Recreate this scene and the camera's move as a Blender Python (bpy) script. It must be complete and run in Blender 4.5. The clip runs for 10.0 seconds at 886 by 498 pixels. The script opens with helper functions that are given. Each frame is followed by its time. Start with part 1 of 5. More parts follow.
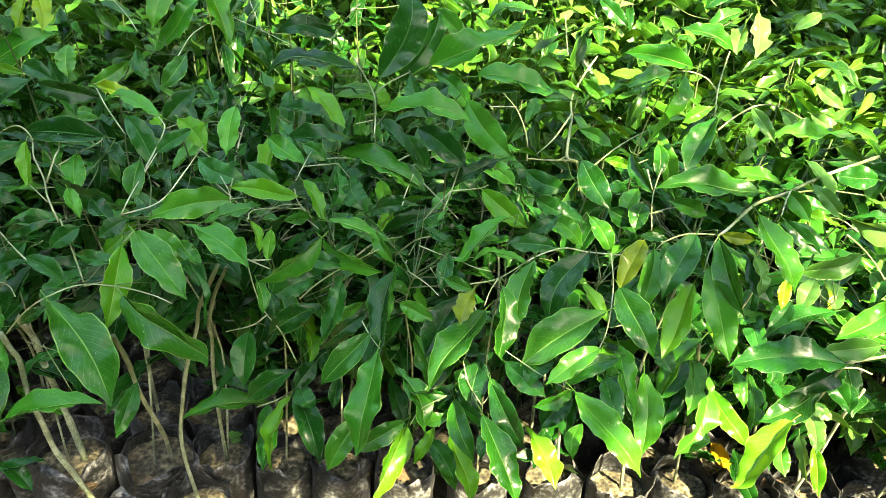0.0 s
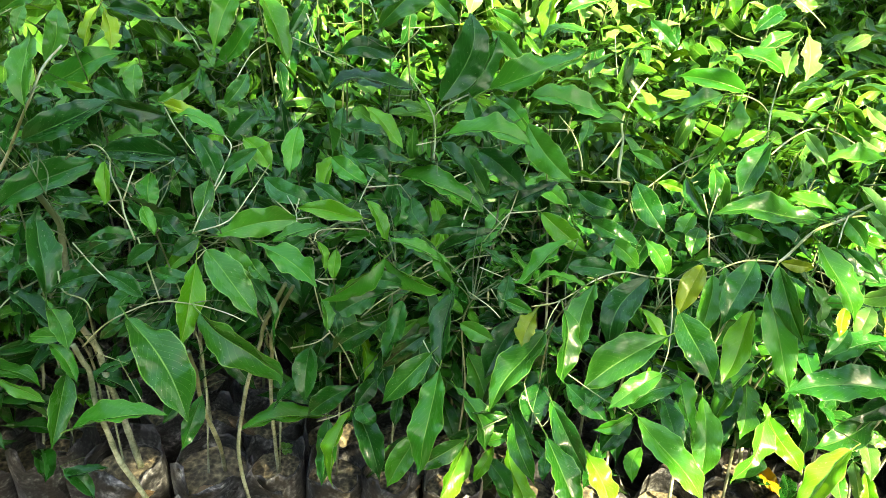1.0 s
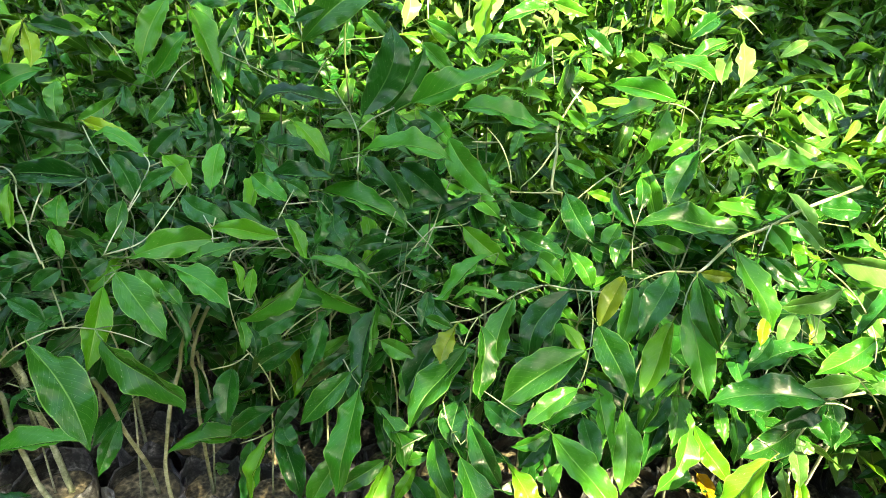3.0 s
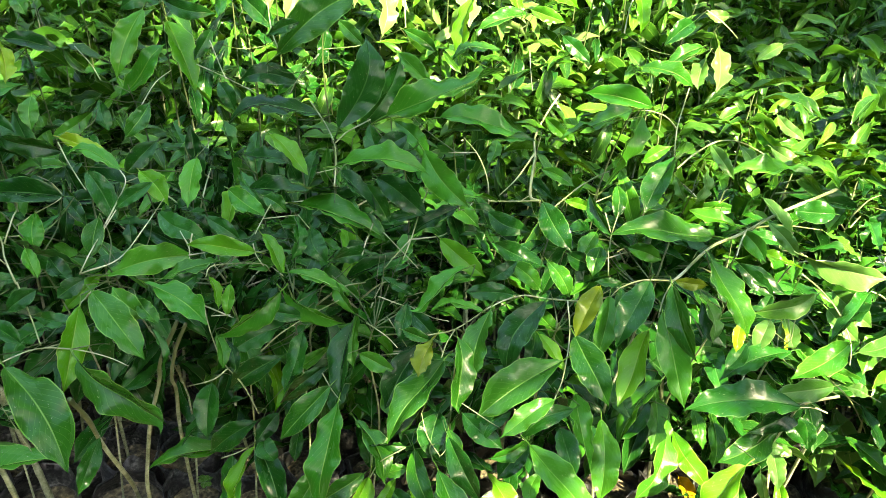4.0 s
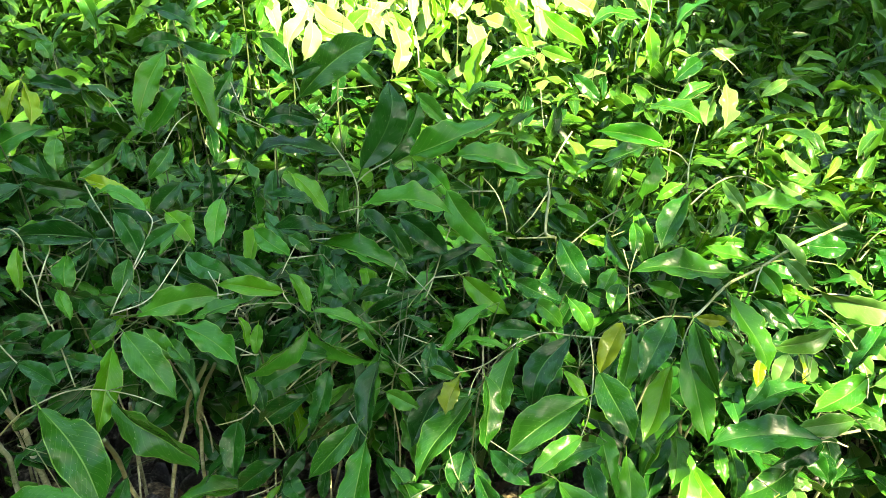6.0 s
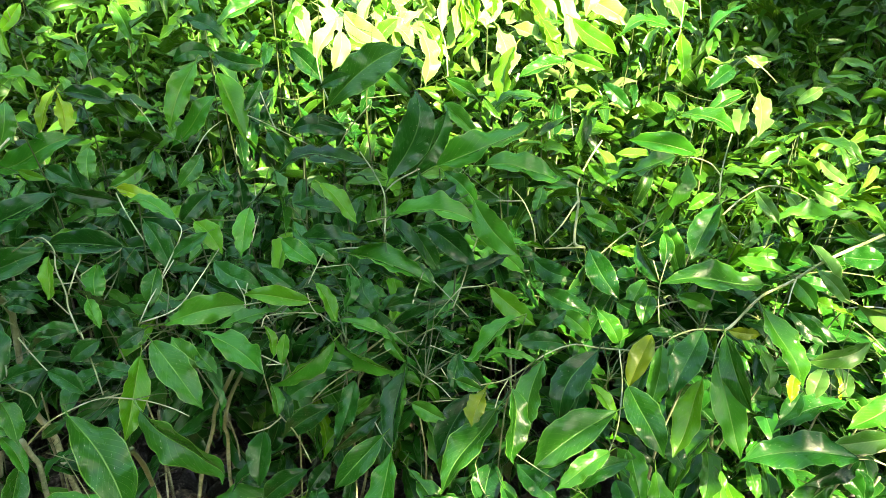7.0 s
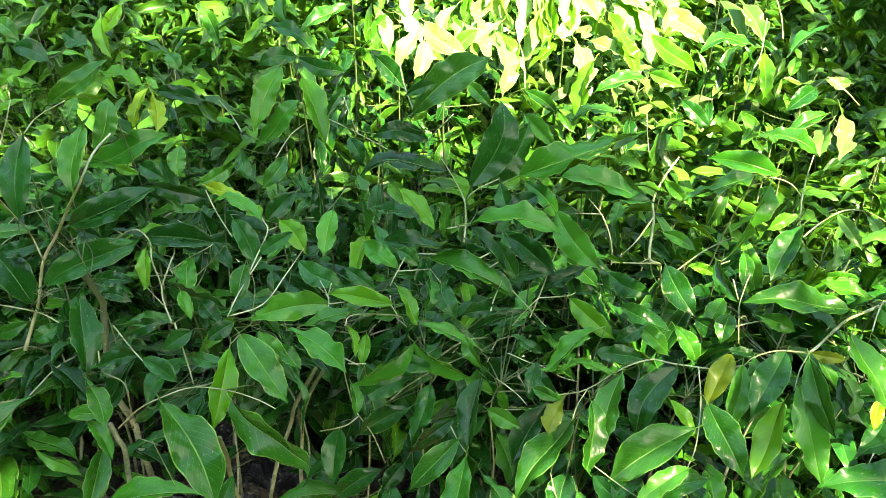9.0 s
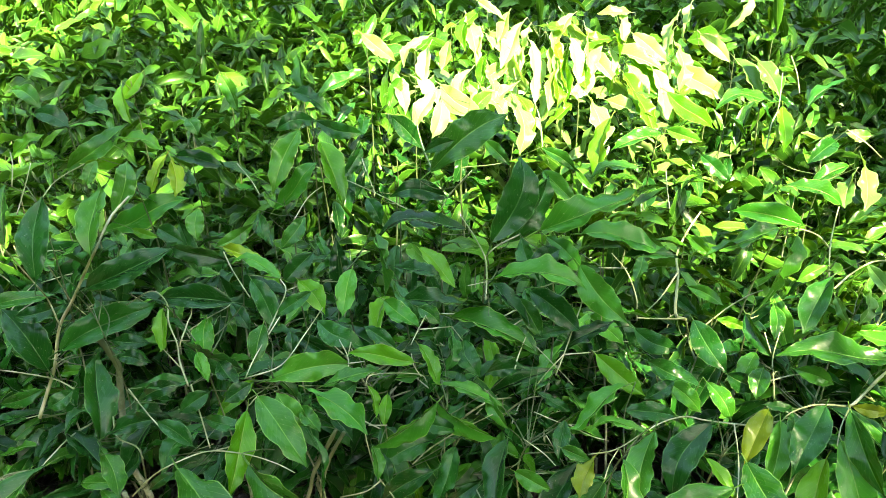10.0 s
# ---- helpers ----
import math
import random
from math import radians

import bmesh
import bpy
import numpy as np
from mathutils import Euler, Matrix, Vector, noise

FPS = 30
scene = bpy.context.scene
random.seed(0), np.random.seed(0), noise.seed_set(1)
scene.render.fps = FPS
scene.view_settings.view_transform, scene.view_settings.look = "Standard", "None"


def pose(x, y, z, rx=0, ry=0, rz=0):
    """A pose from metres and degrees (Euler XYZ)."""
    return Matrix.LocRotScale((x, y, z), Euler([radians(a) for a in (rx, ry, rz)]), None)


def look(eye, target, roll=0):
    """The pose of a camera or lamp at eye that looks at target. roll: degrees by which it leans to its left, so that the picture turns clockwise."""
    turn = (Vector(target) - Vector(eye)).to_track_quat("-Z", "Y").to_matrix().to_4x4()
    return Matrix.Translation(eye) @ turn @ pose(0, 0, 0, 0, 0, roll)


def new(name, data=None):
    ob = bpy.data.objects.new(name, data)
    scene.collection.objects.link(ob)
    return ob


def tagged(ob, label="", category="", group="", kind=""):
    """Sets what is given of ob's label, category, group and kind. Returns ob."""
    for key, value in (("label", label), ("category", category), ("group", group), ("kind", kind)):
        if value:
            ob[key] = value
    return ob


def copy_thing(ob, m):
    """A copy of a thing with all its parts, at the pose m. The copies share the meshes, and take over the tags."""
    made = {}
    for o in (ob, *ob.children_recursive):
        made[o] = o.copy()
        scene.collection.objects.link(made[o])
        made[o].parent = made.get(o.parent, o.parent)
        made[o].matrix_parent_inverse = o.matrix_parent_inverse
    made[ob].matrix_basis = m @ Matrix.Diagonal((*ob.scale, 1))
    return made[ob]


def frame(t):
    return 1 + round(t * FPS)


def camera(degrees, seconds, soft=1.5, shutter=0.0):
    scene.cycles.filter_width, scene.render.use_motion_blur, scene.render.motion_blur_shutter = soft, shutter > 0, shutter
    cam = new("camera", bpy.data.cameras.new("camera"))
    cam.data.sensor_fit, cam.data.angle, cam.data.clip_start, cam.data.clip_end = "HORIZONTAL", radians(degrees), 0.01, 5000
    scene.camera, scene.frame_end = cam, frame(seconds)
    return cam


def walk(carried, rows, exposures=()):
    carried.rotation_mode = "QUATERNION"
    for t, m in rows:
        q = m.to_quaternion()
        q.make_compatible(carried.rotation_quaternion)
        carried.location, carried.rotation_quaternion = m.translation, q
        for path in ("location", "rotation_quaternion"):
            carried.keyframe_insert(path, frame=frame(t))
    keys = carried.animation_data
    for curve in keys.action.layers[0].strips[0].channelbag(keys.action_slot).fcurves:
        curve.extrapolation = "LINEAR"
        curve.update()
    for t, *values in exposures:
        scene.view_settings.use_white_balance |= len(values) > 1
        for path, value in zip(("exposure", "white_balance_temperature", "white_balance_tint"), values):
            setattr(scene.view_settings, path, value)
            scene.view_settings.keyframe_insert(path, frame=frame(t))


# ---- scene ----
cam = camera(57.0, 10.0, soft=0.75)
PATH = [
    (0, (0.005, -0.01, 1.206), (0.0, 1.675, 0.129), 3.3),
    (0.5, (-0.032, -0.019, 1.213), (-0.076, 1.673, 0.147), 3.0),
    (1, (-0.043, -0.019, 1.229), (-0.108, 1.673, 0.165), 3.2),
    (1.5, (-0.025, -0.016, 1.236), (-0.079, 1.679, 0.177), 3.5),
    (2, (-0.021, -0.017, 1.235), (-0.062, 1.685, 0.186), 3.5),
    (2.5, (-0.012, -0.01, 1.235), (-0.051, 1.693, 0.186), 3.4),
    (3, (0.028, 0.002, 1.239), (0.02, 1.703, 0.187), 3.1),
    (3.2, (0.042, 0.005, 1.242), (0.047, 1.708, 0.192), 3.0),
    (4.5, (0.038, 0.006, 1.261), (0.061, 1.707, 0.209), 2.7),
    (5, (0.032, 0.005, 1.266), (0.059, 1.711, 0.222), 2.7),
    (5.5, (0.029, -0.003, 1.281), (0.07, 1.722, 0.269), 2.7),
    (6, (0.005, -0.004, 1.273), (0.032, 1.735, 0.286), 2.4),
    (6.2, (-0.005, -0.006, 1.269), (-0.005, 1.741, 0.295), 2.1),
    (7.5, (0.015, 0.009, 1.278), (-0.043, 1.755, 0.305), 1.5),
    (8, (-0.009, 0.0, 1.281), (-0.104, 1.752, 0.32), 1.7),
    (8.5, (-0.018, -0.01, 1.274), (-0.16, 1.742, 0.32), 1.9),
    (9, (-0.033, -0.013, 1.274), (-0.202, 1.737, 0.321), 2.1),
    (9.5, (-0.042, -0.011, 1.272), (-0.263, 1.753, 0.357), 2.6),
    (10, (-0.039, -0.002, 1.249), (-0.261, 1.816, 0.447), 0.4),
]
EXPOSURE, KELVIN, TINT = 4.2, 7900, 9
SUN, SKY, SUN_HIGH, SUN_TURN = 3.2, 0.135, 47.0, 138.0
CANOPY_FRONT, CANOPY_RISE, CANOPY_BACK = 0.52, 0.12, 0.26
SHADE_TRIES = 7200
HEDGE_HIGH, HEDGE_AWAY = 6.0, 6.0
INNER = 15
walk(cam, [(t, look(eye, target, roll)) for t, eye, target, roll in PATH], exposures=[(0, EXPOSURE, KELVIN, TINT), (1.5, EXPOSURE + 0.1, KELVIN, TINT), (4.5, EXPOSURE - 0.22, KELVIN, TINT), (6, EXPOSURE - 0.2, KELVIN, TINT), (10, EXPOSURE, KELVIN, TINT)])

# ---- light ----
world = bpy.data.worlds.new("world")
scene.world = world
world.use_nodes = True
wn = world.node_tree.nodes
sky = wn.new("ShaderNodeTexSky")
sky.sky_type = "NISHITA"
sky.sun_disc = False
sky.sun_elevation = radians(SUN_HIGH)
sky.sun_rotation = radians(SUN_TURN)
wn["Background"].inputs[1].default_value = SKY
world.node_tree.links.new(sky.outputs[0], wn["Background"].inputs[0])
# towards the sun; SUN_TURN counts clockwise from +y
SUNWARD = Vector((math.sin(radians(SUN_TURN)) * math.cos(radians(SUN_HIGH)), math.cos(radians(SUN_TURN)) * math.cos(radians(SUN_HIGH)), math.sin(radians(SUN_HIGH))))
sun = new("sun", bpy.data.lights.new("sun", "SUN"))
sun.data.energy = SUN
sun.data.angle = radians(0.55)
sun.data.color = (1.0, 0.90, 0.66)
sun.matrix_world = look(SUNWARD * 20, (0, 1, 0))


# ---- materials ----
def material(name, rough=0.6, metal=0.0):
    m = bpy.data.materials.new(name)
    m.use_nodes = True
    b = m.node_tree.nodes["Principled BSDF"]
    b.inputs["Roughness"].default_value = rough
    b.inputs["Metallic"].default_value = metal
    return m, m.node_tree.nodes, m.node_tree.links, b


def ramp(nodes, links, source, stops):
    r = nodes.new("ShaderNodeValToRGB")
    while len(r.color_ramp.elements) < len(stops):
        r.color_ramp.elements.new(0.5)
    for e, (at, c) in zip(r.color_ramp.elements, stops):
        e.position = at
        e.color = (*c, 1)
    links.new(source, r.inputs[0])
    return r.outputs[0]


def value(nodes, links, op, a, b=None, c=None):
    n = nodes.new("ShaderNodeMath")
    n.operation = op
    for i, v in enumerate((a, b, c)):
        if v is None:
            continue
        if isinstance(v, (int, float)):
            n.inputs[i].default_value = v
        else:
            links.new(v, n.inputs[i])
    return n.outputs[0]


def blend(nodes, links, fac, a, b, kind="MIX"):
    n = nodes.new("ShaderNodeMix")
    n.data_type = "RGBA"
    n.blend_type = kind
    for i, v in ((0, fac), (6, a), (7, b)):
        if isinstance(v, (int, float)):
            n.inputs[i].default_value = v
        elif isinstance(v, tuple):
            n.inputs[i].default_value = (*v, 1)
        else:
            links.new(v, n.inputs[i])
    return n.outputs[2]


def leaf_material(name, deep, fresh, rib, through_colour, gloss=0.25, island=False, passing=0.09):
    """Leathery leaf: midrib and side veins along the leaf's own map, spots, a waxy sheen, light passing through."""
    m, n, l, b = material(name, gloss)
    uv = n.new("ShaderNodeUVMap")
    sep = n.new("ShaderNodeSeparateXYZ")
    l.new(uv.outputs[0], sep.inputs[0])
    if island:
        chance = n.new("ShaderNodeNewGeometry").outputs["Random Per Island"]
    else:
        chance = n.new("ShaderNodeObjectInfo").outputs["Random"]
    across = value(n, l, "ABSOLUTE", value(n, l, "SUBTRACT", sep.outputs[0], 0.5))
    # side veins sweep forward from the midrib
    sweep = value(n, l, "SUBTRACT", value(n, l, "MULTIPLY", sep.outputs[1], 13.0), value(n, l, "MULTIPLY", across, 7.0))
    saw = value(n, l, "ABSOLUTE", value(n, l, "SUBTRACT", value(n, l, "FRACT", sweep), 0.5))
    vein = value(n, l, "LESS_THAN", saw, 0.035)
    midrib = n.new("ShaderNodeMapRange")
    midrib.interpolation_type = "SMOOTHSTEP"
    l.new(across, midrib.inputs[0])
    midrib.inputs[1].default_value, midrib.inputs[2].default_value = 0.008, 0.026
    midrib.inputs[3].default_value, midrib.inputs[4].default_value = 1.0, 0.0
    shift = n.new("ShaderNodeVectorMath")
    shift.operation = "ADD"
    l.new(uv.outputs[0], shift.inputs[0])
    far = n.new("ShaderNodeCombineXYZ")
    l.new(value(n, l, "MULTIPLY", chance, 37.0), far.inputs[0])
    l.new(value(n, l, "MULTIPLY", chance, 91.0), far.inputs[1])
    l.new(far.outputs[0], shift.inputs[1])
    broad = n.new("ShaderNodeTexNoise")
    broad.inputs["Scale"].default_value = 2.6
    broad.inputs["Detail"].default_value = 4
    l.new(shift.outputs[0], broad.inputs["Vector"])
    fine = n.new("ShaderNodeTexNoise")
    fine.inputs["Scale"].default_value = 28
    l.new(shift.outputs[0], fine.inputs["Vector"])
    tone = value(n, l, "ADD", value(n, l, "MULTIPLY", value(n, l, "POWER", chance, 1.5), 0.9), value(n, l, "MULTIPLY", value(n, l, "SUBTRACT", broad.outputs[0], 0.36), 0.6))
    colour = blend(n, l, tone, deep, fresh)
    colour = blend(n, l, value(n, l, "MULTIPLY", vein, 0.2), colour, rib)
    colour = blend(n, l, value(n, l, "MULTIPLY", midrib.outputs[0], 0.6), colour, rib)
    margin = value(n, l, "GREATER_THAN", across, 0.474)
    colour = blend(n, l, value(n, l, "MULTIPLY", margin, 0.6), colour, rib)
    spot = value(n, l, "GREATER_THAN", fine.outputs[0], 0.70)
    colour = blend(n, l, value(n, l, "MULTIPLY", spot, 0.45), colour, (0.30, 0.30, 0.17))
    l.new(colour, b.inputs["Base Color"])
    l.new(value(n, l, "MULTIPLY_ADD", broad.outputs[0], 0.24, gloss - 0.11), b.inputs["Roughness"])
    b.inputs["Specular IOR Level"].default_value = 0.15
    bump = n.new("ShaderNodeBump")
    bump.inputs["Strength"].default_value = 0.6
    bump.inputs["Distance"].default_value = 0.002
    relief = value(n, l, "SUBTRACT", value(n, l, "MULTIPLY", value(n, l, "SMOOTH_MIN", saw, 0.3, 0.25), 0.13), value(n, l, "MULTIPLY", midrib.outputs[0], 0.5))
    l.new(value(n, l, "ADD", relief, value(n, l, "MULTIPLY", broad.outputs[0], 0.9)), bump.inputs["Height"])
    l.new(bump.outputs[0], b.inputs["Normal"])
    glow = n.new("ShaderNodeBsdfTranslucent")
    l.new(blend(n, l, 0.35, through_colour, colour), glow.inputs[0])
    both = n.new("ShaderNodeMixShader")
    both.inputs[0].default_value = passing
    l.new(b.outputs[0], both.inputs[1])
    l.new(glow.outputs[0], both.inputs[2])
    l.new(both.outputs[0], n["Material Output"].inputs[0])
    return m


TONES = {
    "green": leaf_material("leaf_green", (0.006, 0.055, 0.005), (0.030, 0.150, 0.011), (0.13, 0.28, 0.05), (0.10, 0.34, 0.008)),
    "fresh": leaf_material("leaf_fresh", (0.010, 0.100, 0.007), (0.031, 0.168, 0.012), (0.15, 0.28, 0.05), (0.12, 0.36, 0.010), passing=0.14),
    # dark: also paints the shade on inner and low leaves
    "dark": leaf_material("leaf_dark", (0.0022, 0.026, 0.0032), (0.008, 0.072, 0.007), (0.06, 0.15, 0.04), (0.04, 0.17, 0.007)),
    "young": leaf_material("leaf_young", (0.020, 0.130, 0.005), (0.054, 0.195, 0.010), (0.20, 0.30, 0.06), (0.26, 0.54, 0.02), passing=0.22),
    # light: on the right-hand leaves, sun glare is mixed into this colour
    "light": leaf_material("leaf_light", (0.028, 0.110, 0.014), (0.062, 0.168, 0.034), (0.22, 0.32, 0.12), (0.25, 0.46, 0.05), 0.28, passing=0.18),
    # pale: strong sun on the back patch put into the leaf colour
    "pale": leaf_material("leaf_pale_sunlit", (0.110, 0.250, 0.040), (0.250, 0.400, 0.120), (0.40, 0.52, 0.25), (0.36, 0.62, 0.08), 0.3, passing=0.25),
    "olive": leaf_material("leaf_olive", (0.058, 0.105, 0.006), (0.092, 0.145, 0.009), (0.17, 0.20, 0.03), (0.24, 0.32, 0.02), passing=0.16),
    "yellow": leaf_material("leaf_yellow", (0.070, 0.175, 0.007), (0.145, 0.245, 0.009), (0.28, 0.28, 0.06), (0.40, 0.46, 0.02)),
    "dry": leaf_material("leaf_dry", (0.045, 0.032, 0.016), (0.120, 0.088, 0.047), (0.19, 0.12, 0.06), (0.14, 0.07, 0.02), 0.6),
    "fallen": leaf_material("leaf_fallen", (0.340, 0.205, 0.009), (0.430, 0.300, 0.018), (0.40, 0.31, 0.06), (0.42, 0.28, 0.03)),
}
MANY = leaf_material("leaf_many", (0.0022, 0.026, 0.003), (0.042, 0.158, 0.012), (0.14, 0.28, 0.05), (0.14, 0.38, 0.010), island=True)
# crown leaves brightened in colour for the sunlit patch
SUNLIT = leaf_material("leaf_sunlit", (0.050, 0.180, 0.024), (0.210, 0.340, 0.110), (0.30, 0.38, 0.18), (0.30, 0.56, 0.08), island=True, passing=0.32)
# near-black green: the deep shade among hedge leaves is in the colour
HEDGE_SHADED = leaf_material("leaf_hedge_shaded", (0.003, 0.014, 0.002), (0.009, 0.032, 0.004), (0.02, 0.05, 0.01), (0.02, 0.05, 0.004), 0.6, island=True)


def bark_material():
    m, n, l, b = material("bark", 0.75)
    tc = n.new("ShaderNodeTexCoord")
    a = n.new("ShaderNodeTexNoise")
    a.inputs["Scale"].default_value = 35
    a.inputs["Detail"].default_value = 6
    l.new(tc.outputs["Object"], a.inputs["Vector"])
    g = n.new("ShaderNodeTexNoise")
    g.inputs["Scale"].default_value = 260
    l.new(tc.outputs["Object"], g.inputs["Vector"])
    mixed = value(n, l, "MULTIPLY_ADD", g.outputs[0], 0.35, value(n, l, "MULTIPLY", a.outputs[0], 0.7))
    height = n.new("ShaderNodeSeparateXYZ")
    l.new(tc.outputs["Object"], height.inputs[0])
    green = n.new("ShaderNodeMapRange")
    l.new(height.outputs[2], green.inputs[0])
    green.inputs[1].default_value, green.inputs[2].default_value = 0.40, 0.62
    wood = (ramp(n, l, mixed, [(0.3, (0.045, 0.056, 0.024)), (0.42, (0.125, 0.155, 0.075)), (0.53, (0.225, 0.265, 0.15)), (0.64, (0.345, 0.38, 0.25))]))
    l.new(blend(n, l, green.outputs[0], wood, (0.045, 0.075, 0.018)), b.inputs["Base Color"])
    bump = n.new("ShaderNodeBump")
    bump.inputs["Strength"].default_value = 0.5
    bump.inputs["Distance"].default_value = 0.002
    l.new(mixed, bump.inputs["Height"])
    l.new(bump.outputs[0], b.inputs["Normal"])
    return m


def twig_material():
    m, n, l, b = material("twig", 0.6)
    tc = n.new("ShaderNodeTexCoord")
    a = n.new("ShaderNodeTexNoise")
    a.inputs["Scale"].default_value = 22
    l.new(tc.outputs["Object"], a.inputs["Vector"])
    l.new(ramp(n, l, a.outputs[0], [(0.36, (0.11, 0.15, 0.045)), (0.50, (0.20, 0.235, 0.105)), (0.64, (0.32, 0.335, 0.195))]), b.inputs["Base Color"])
    return m


def shoot_material():
    m, n, l, b = material("shoot", 0.5)
    tc = n.new("ShaderNodeTexCoord")
    a = n.new("ShaderNodeTexNoise")
    a.inputs["Scale"].default_value = 40
    l.new(tc.outputs["Object"], a.inputs["Vector"])
    l.new(ramp(n, l, a.outputs[0], [(0.35, (0.02, 0.060, 0.010)), (0.65, (0.06, 0.09, 0.02))]), b.inputs["Base Color"])
    return m


def film_material():
    """Thin black polythene, dusty and scuffed."""
    m, n, l, b = material("polythene", 0.4)
    tc = n.new("ShaderNodeTexCoord")
    a = n.new("ShaderNodeTexNoise")
    a.inputs["Scale"].default_value = 24
    a.inputs["Detail"].default_value = 8
    a.inputs["Roughness"].default_value = 0.65
    l.new(tc.outputs["Object"], a.inputs["Vector"])
    s = n.new("ShaderNodeTexNoise")
    s.inputs["Scale"].default_value = 150
    s.inputs["Detail"].default_value = 5
    l.new(tc.outputs["Object"], s.inputs["Vector"])
    mixed = value(n, l, "MULTIPLY_ADD", s.outputs[0], 0.4, value(n, l, "MULTIPLY", a.outputs[0], 0.65))
    l.new(ramp(n, l, mixed, [(0.40, (0.0045, 0.005, 0.005)), (0.51, (0.012, 0.0135, 0.0135)), (0.59, (0.055, 0.060, 0.058)), (0.70, (0.24, 0.25, 0.235))]), b.inputs["Base Color"])
    b.inputs["Specular IOR Level"].default_value = 0.3
    l.new(value(n, l, "MULTIPLY_ADD", mixed, 0.7, 0.1), b.inputs["Roughness"])
    bump = n.new("ShaderNodeBump")
    bump.inputs["Strength"].default_value = 0.6
    bump.inputs["Distance"].default_value = 0.004
    l.new(mixed, bump.inputs["Height"])
    l.new(bump.outputs[0], b.inputs["Normal"])
    return m


def soil_material(name, scale):
    m, n, l, b = material(name, 0.95)
    tc = n.new("ShaderNodeTexCoord")
    a = n.new("ShaderNodeTexNoise")
    a.inputs["Scale"].default_value = scale
    a.inputs["Detail"].default_value = 9
    a.inputs["Roughness"].default_value = 0.7
    l.new(tc.outputs["Object"], a.inputs["Vector"])
    v = n.new("ShaderNodeTexVoronoi")
    v.inputs["Scale"].default_value = scale * 3.2
    l.new(tc.outputs["Object"], v.inputs["Vector"])
    mixed = value(n, l, "MULTIPLY_ADD", v.outputs[0], 0.25, value(n, l, "MULTIPLY", a.outputs[0], 0.8))
    l.new(ramp(n, l, mixed, [(0.38, (0.006, 0.0056, 0.003)), (0.49, (0.034, 0.031, 0.016)), (0.58, (0.095, 0.085, 0.046)), (0.68, (0.24, 0.205, 0.12))]), b.inputs["Base Color"])
    bump = n.new("ShaderNodeBump")
    bump.inputs["Strength"].default_value = 0.9
    bump.inputs["Distance"].default_value = 0.006
    l.new(mixed, bump.inputs["Height"])
    l.new(bump.outputs[0], b.inputs["Normal"])
    return m


SHOOT = shoot_material()
BARK, TWIG, FILM, SOIL, EARTH = bark_material(), twig_material(), film_material(), soil_material("soil", 38), soil_material("earth", 9)


# ---- builders ----
def thing(name, at, label, category, group=""):
    ob = new(name)
    ob.location = at
    ob.empty_display_size = 0.05
    return tagged(ob, label, category, group)


def hang_on(ob, parent, m=None):
    """Make ob a part of parent, at the pose m in the world."""
    ob.parent = parent
    if m is not None:
        ob.matrix_basis = Matrix.Translation(-parent.location) @ m
    return ob


def finish(name, bm, mat, smooth=True):
    me = bpy.data.meshes.new(name)
    bm.to_mesh(me)
    bm.free()
    me.materials.append(mat)
    if smooth:
        me.polygons.foreach_set("use_smooth", [True] * len(me.polygons))
    return me


def part(name, bm, mat, parent, label=""):
    ob = new(name, finish(name, bm, mat))
    ob.parent = parent
    return tagged(ob, label)


def smooth_line(points, per=5):
    """A line through the points, rounded (Catmull-Rom)."""
    p = [Vector(q) for q in points]
    p = [p[0] * 2 - p[1]] + p + [p[-1] * 2 - p[-2]]
    out = []
    for i in range(1, len(p) - 2):
        for s in range(per):
            t = s / per
            a, b, c, d = p[i - 1:i + 3]
            out.append(0.5 * ((2 * b) + (c - a) * t + (2 * a - 5 * b + 4 * c - d) * t * t + (3 * b - a - 3 * c + d) * t ** 3))
    return out + [p[-2]]


def tube(bm, points, r0, r1, sides=6, knots=0.0, rnd=None):
    """A tapering tube along the points; knots swells it at uneven steps."""
    rings = []
    last = len(points) - 1
    side = None
    for i, q in enumerate(points):
        d = (points[min(i + 1, last)] - points[max(i - 1, 0)]).normalized()
        if side is None:
            side = d.orthogonal().normalized()
        side = (side - d * side.dot(d)).normalized()
        other = d.cross(side)
        r = r0 + (r1 - r0) * i / last
        if knots and rnd:
            r *= 1 + knots * rnd.choice((0, 0, 0, 1)) + knots * 0.3 * rnd.uniform(-1, 1)
        rings.append([bm.verts.new(q + (side * math.cos(a) + other * math.sin(a)) * r) for a in [2 * math.pi * k / sides for k in range(sides)]])
    for a, b in zip(rings, rings[1:]):
        for k in range(sides):
            bm.faces.new((a[k], a[(k + 1) % sides], b[(k + 1) % sides], b[k]))
    bm.faces.new(rings[0][::-1])
    bm.faces.new(rings[-1])


def outline(v, full=0.45, drip=0.15):
    """Half width of a leaf at v from base to tip: a long ellipse drawn out into a short drip tip."""
    if v <= 0 or v >= 1:
        return 0.0
    body = math.sin(math.pi * v ** (math.log(0.5) / math.log(full + 0.03))) ** 0.76
    tip = max(0.0, (v - (1 - drip)) / drip)
    return 0.5 * body * (1 - 0.55 * tip * (2 - tip))


ACROSS = {2: (-1, 0, 1), 4: (-1, -0.5, 0, 0.5, 1), 8: (-1, -0.88, -0.5, -0.08, 0, 0.08, 0.5, 0.88, 1)}


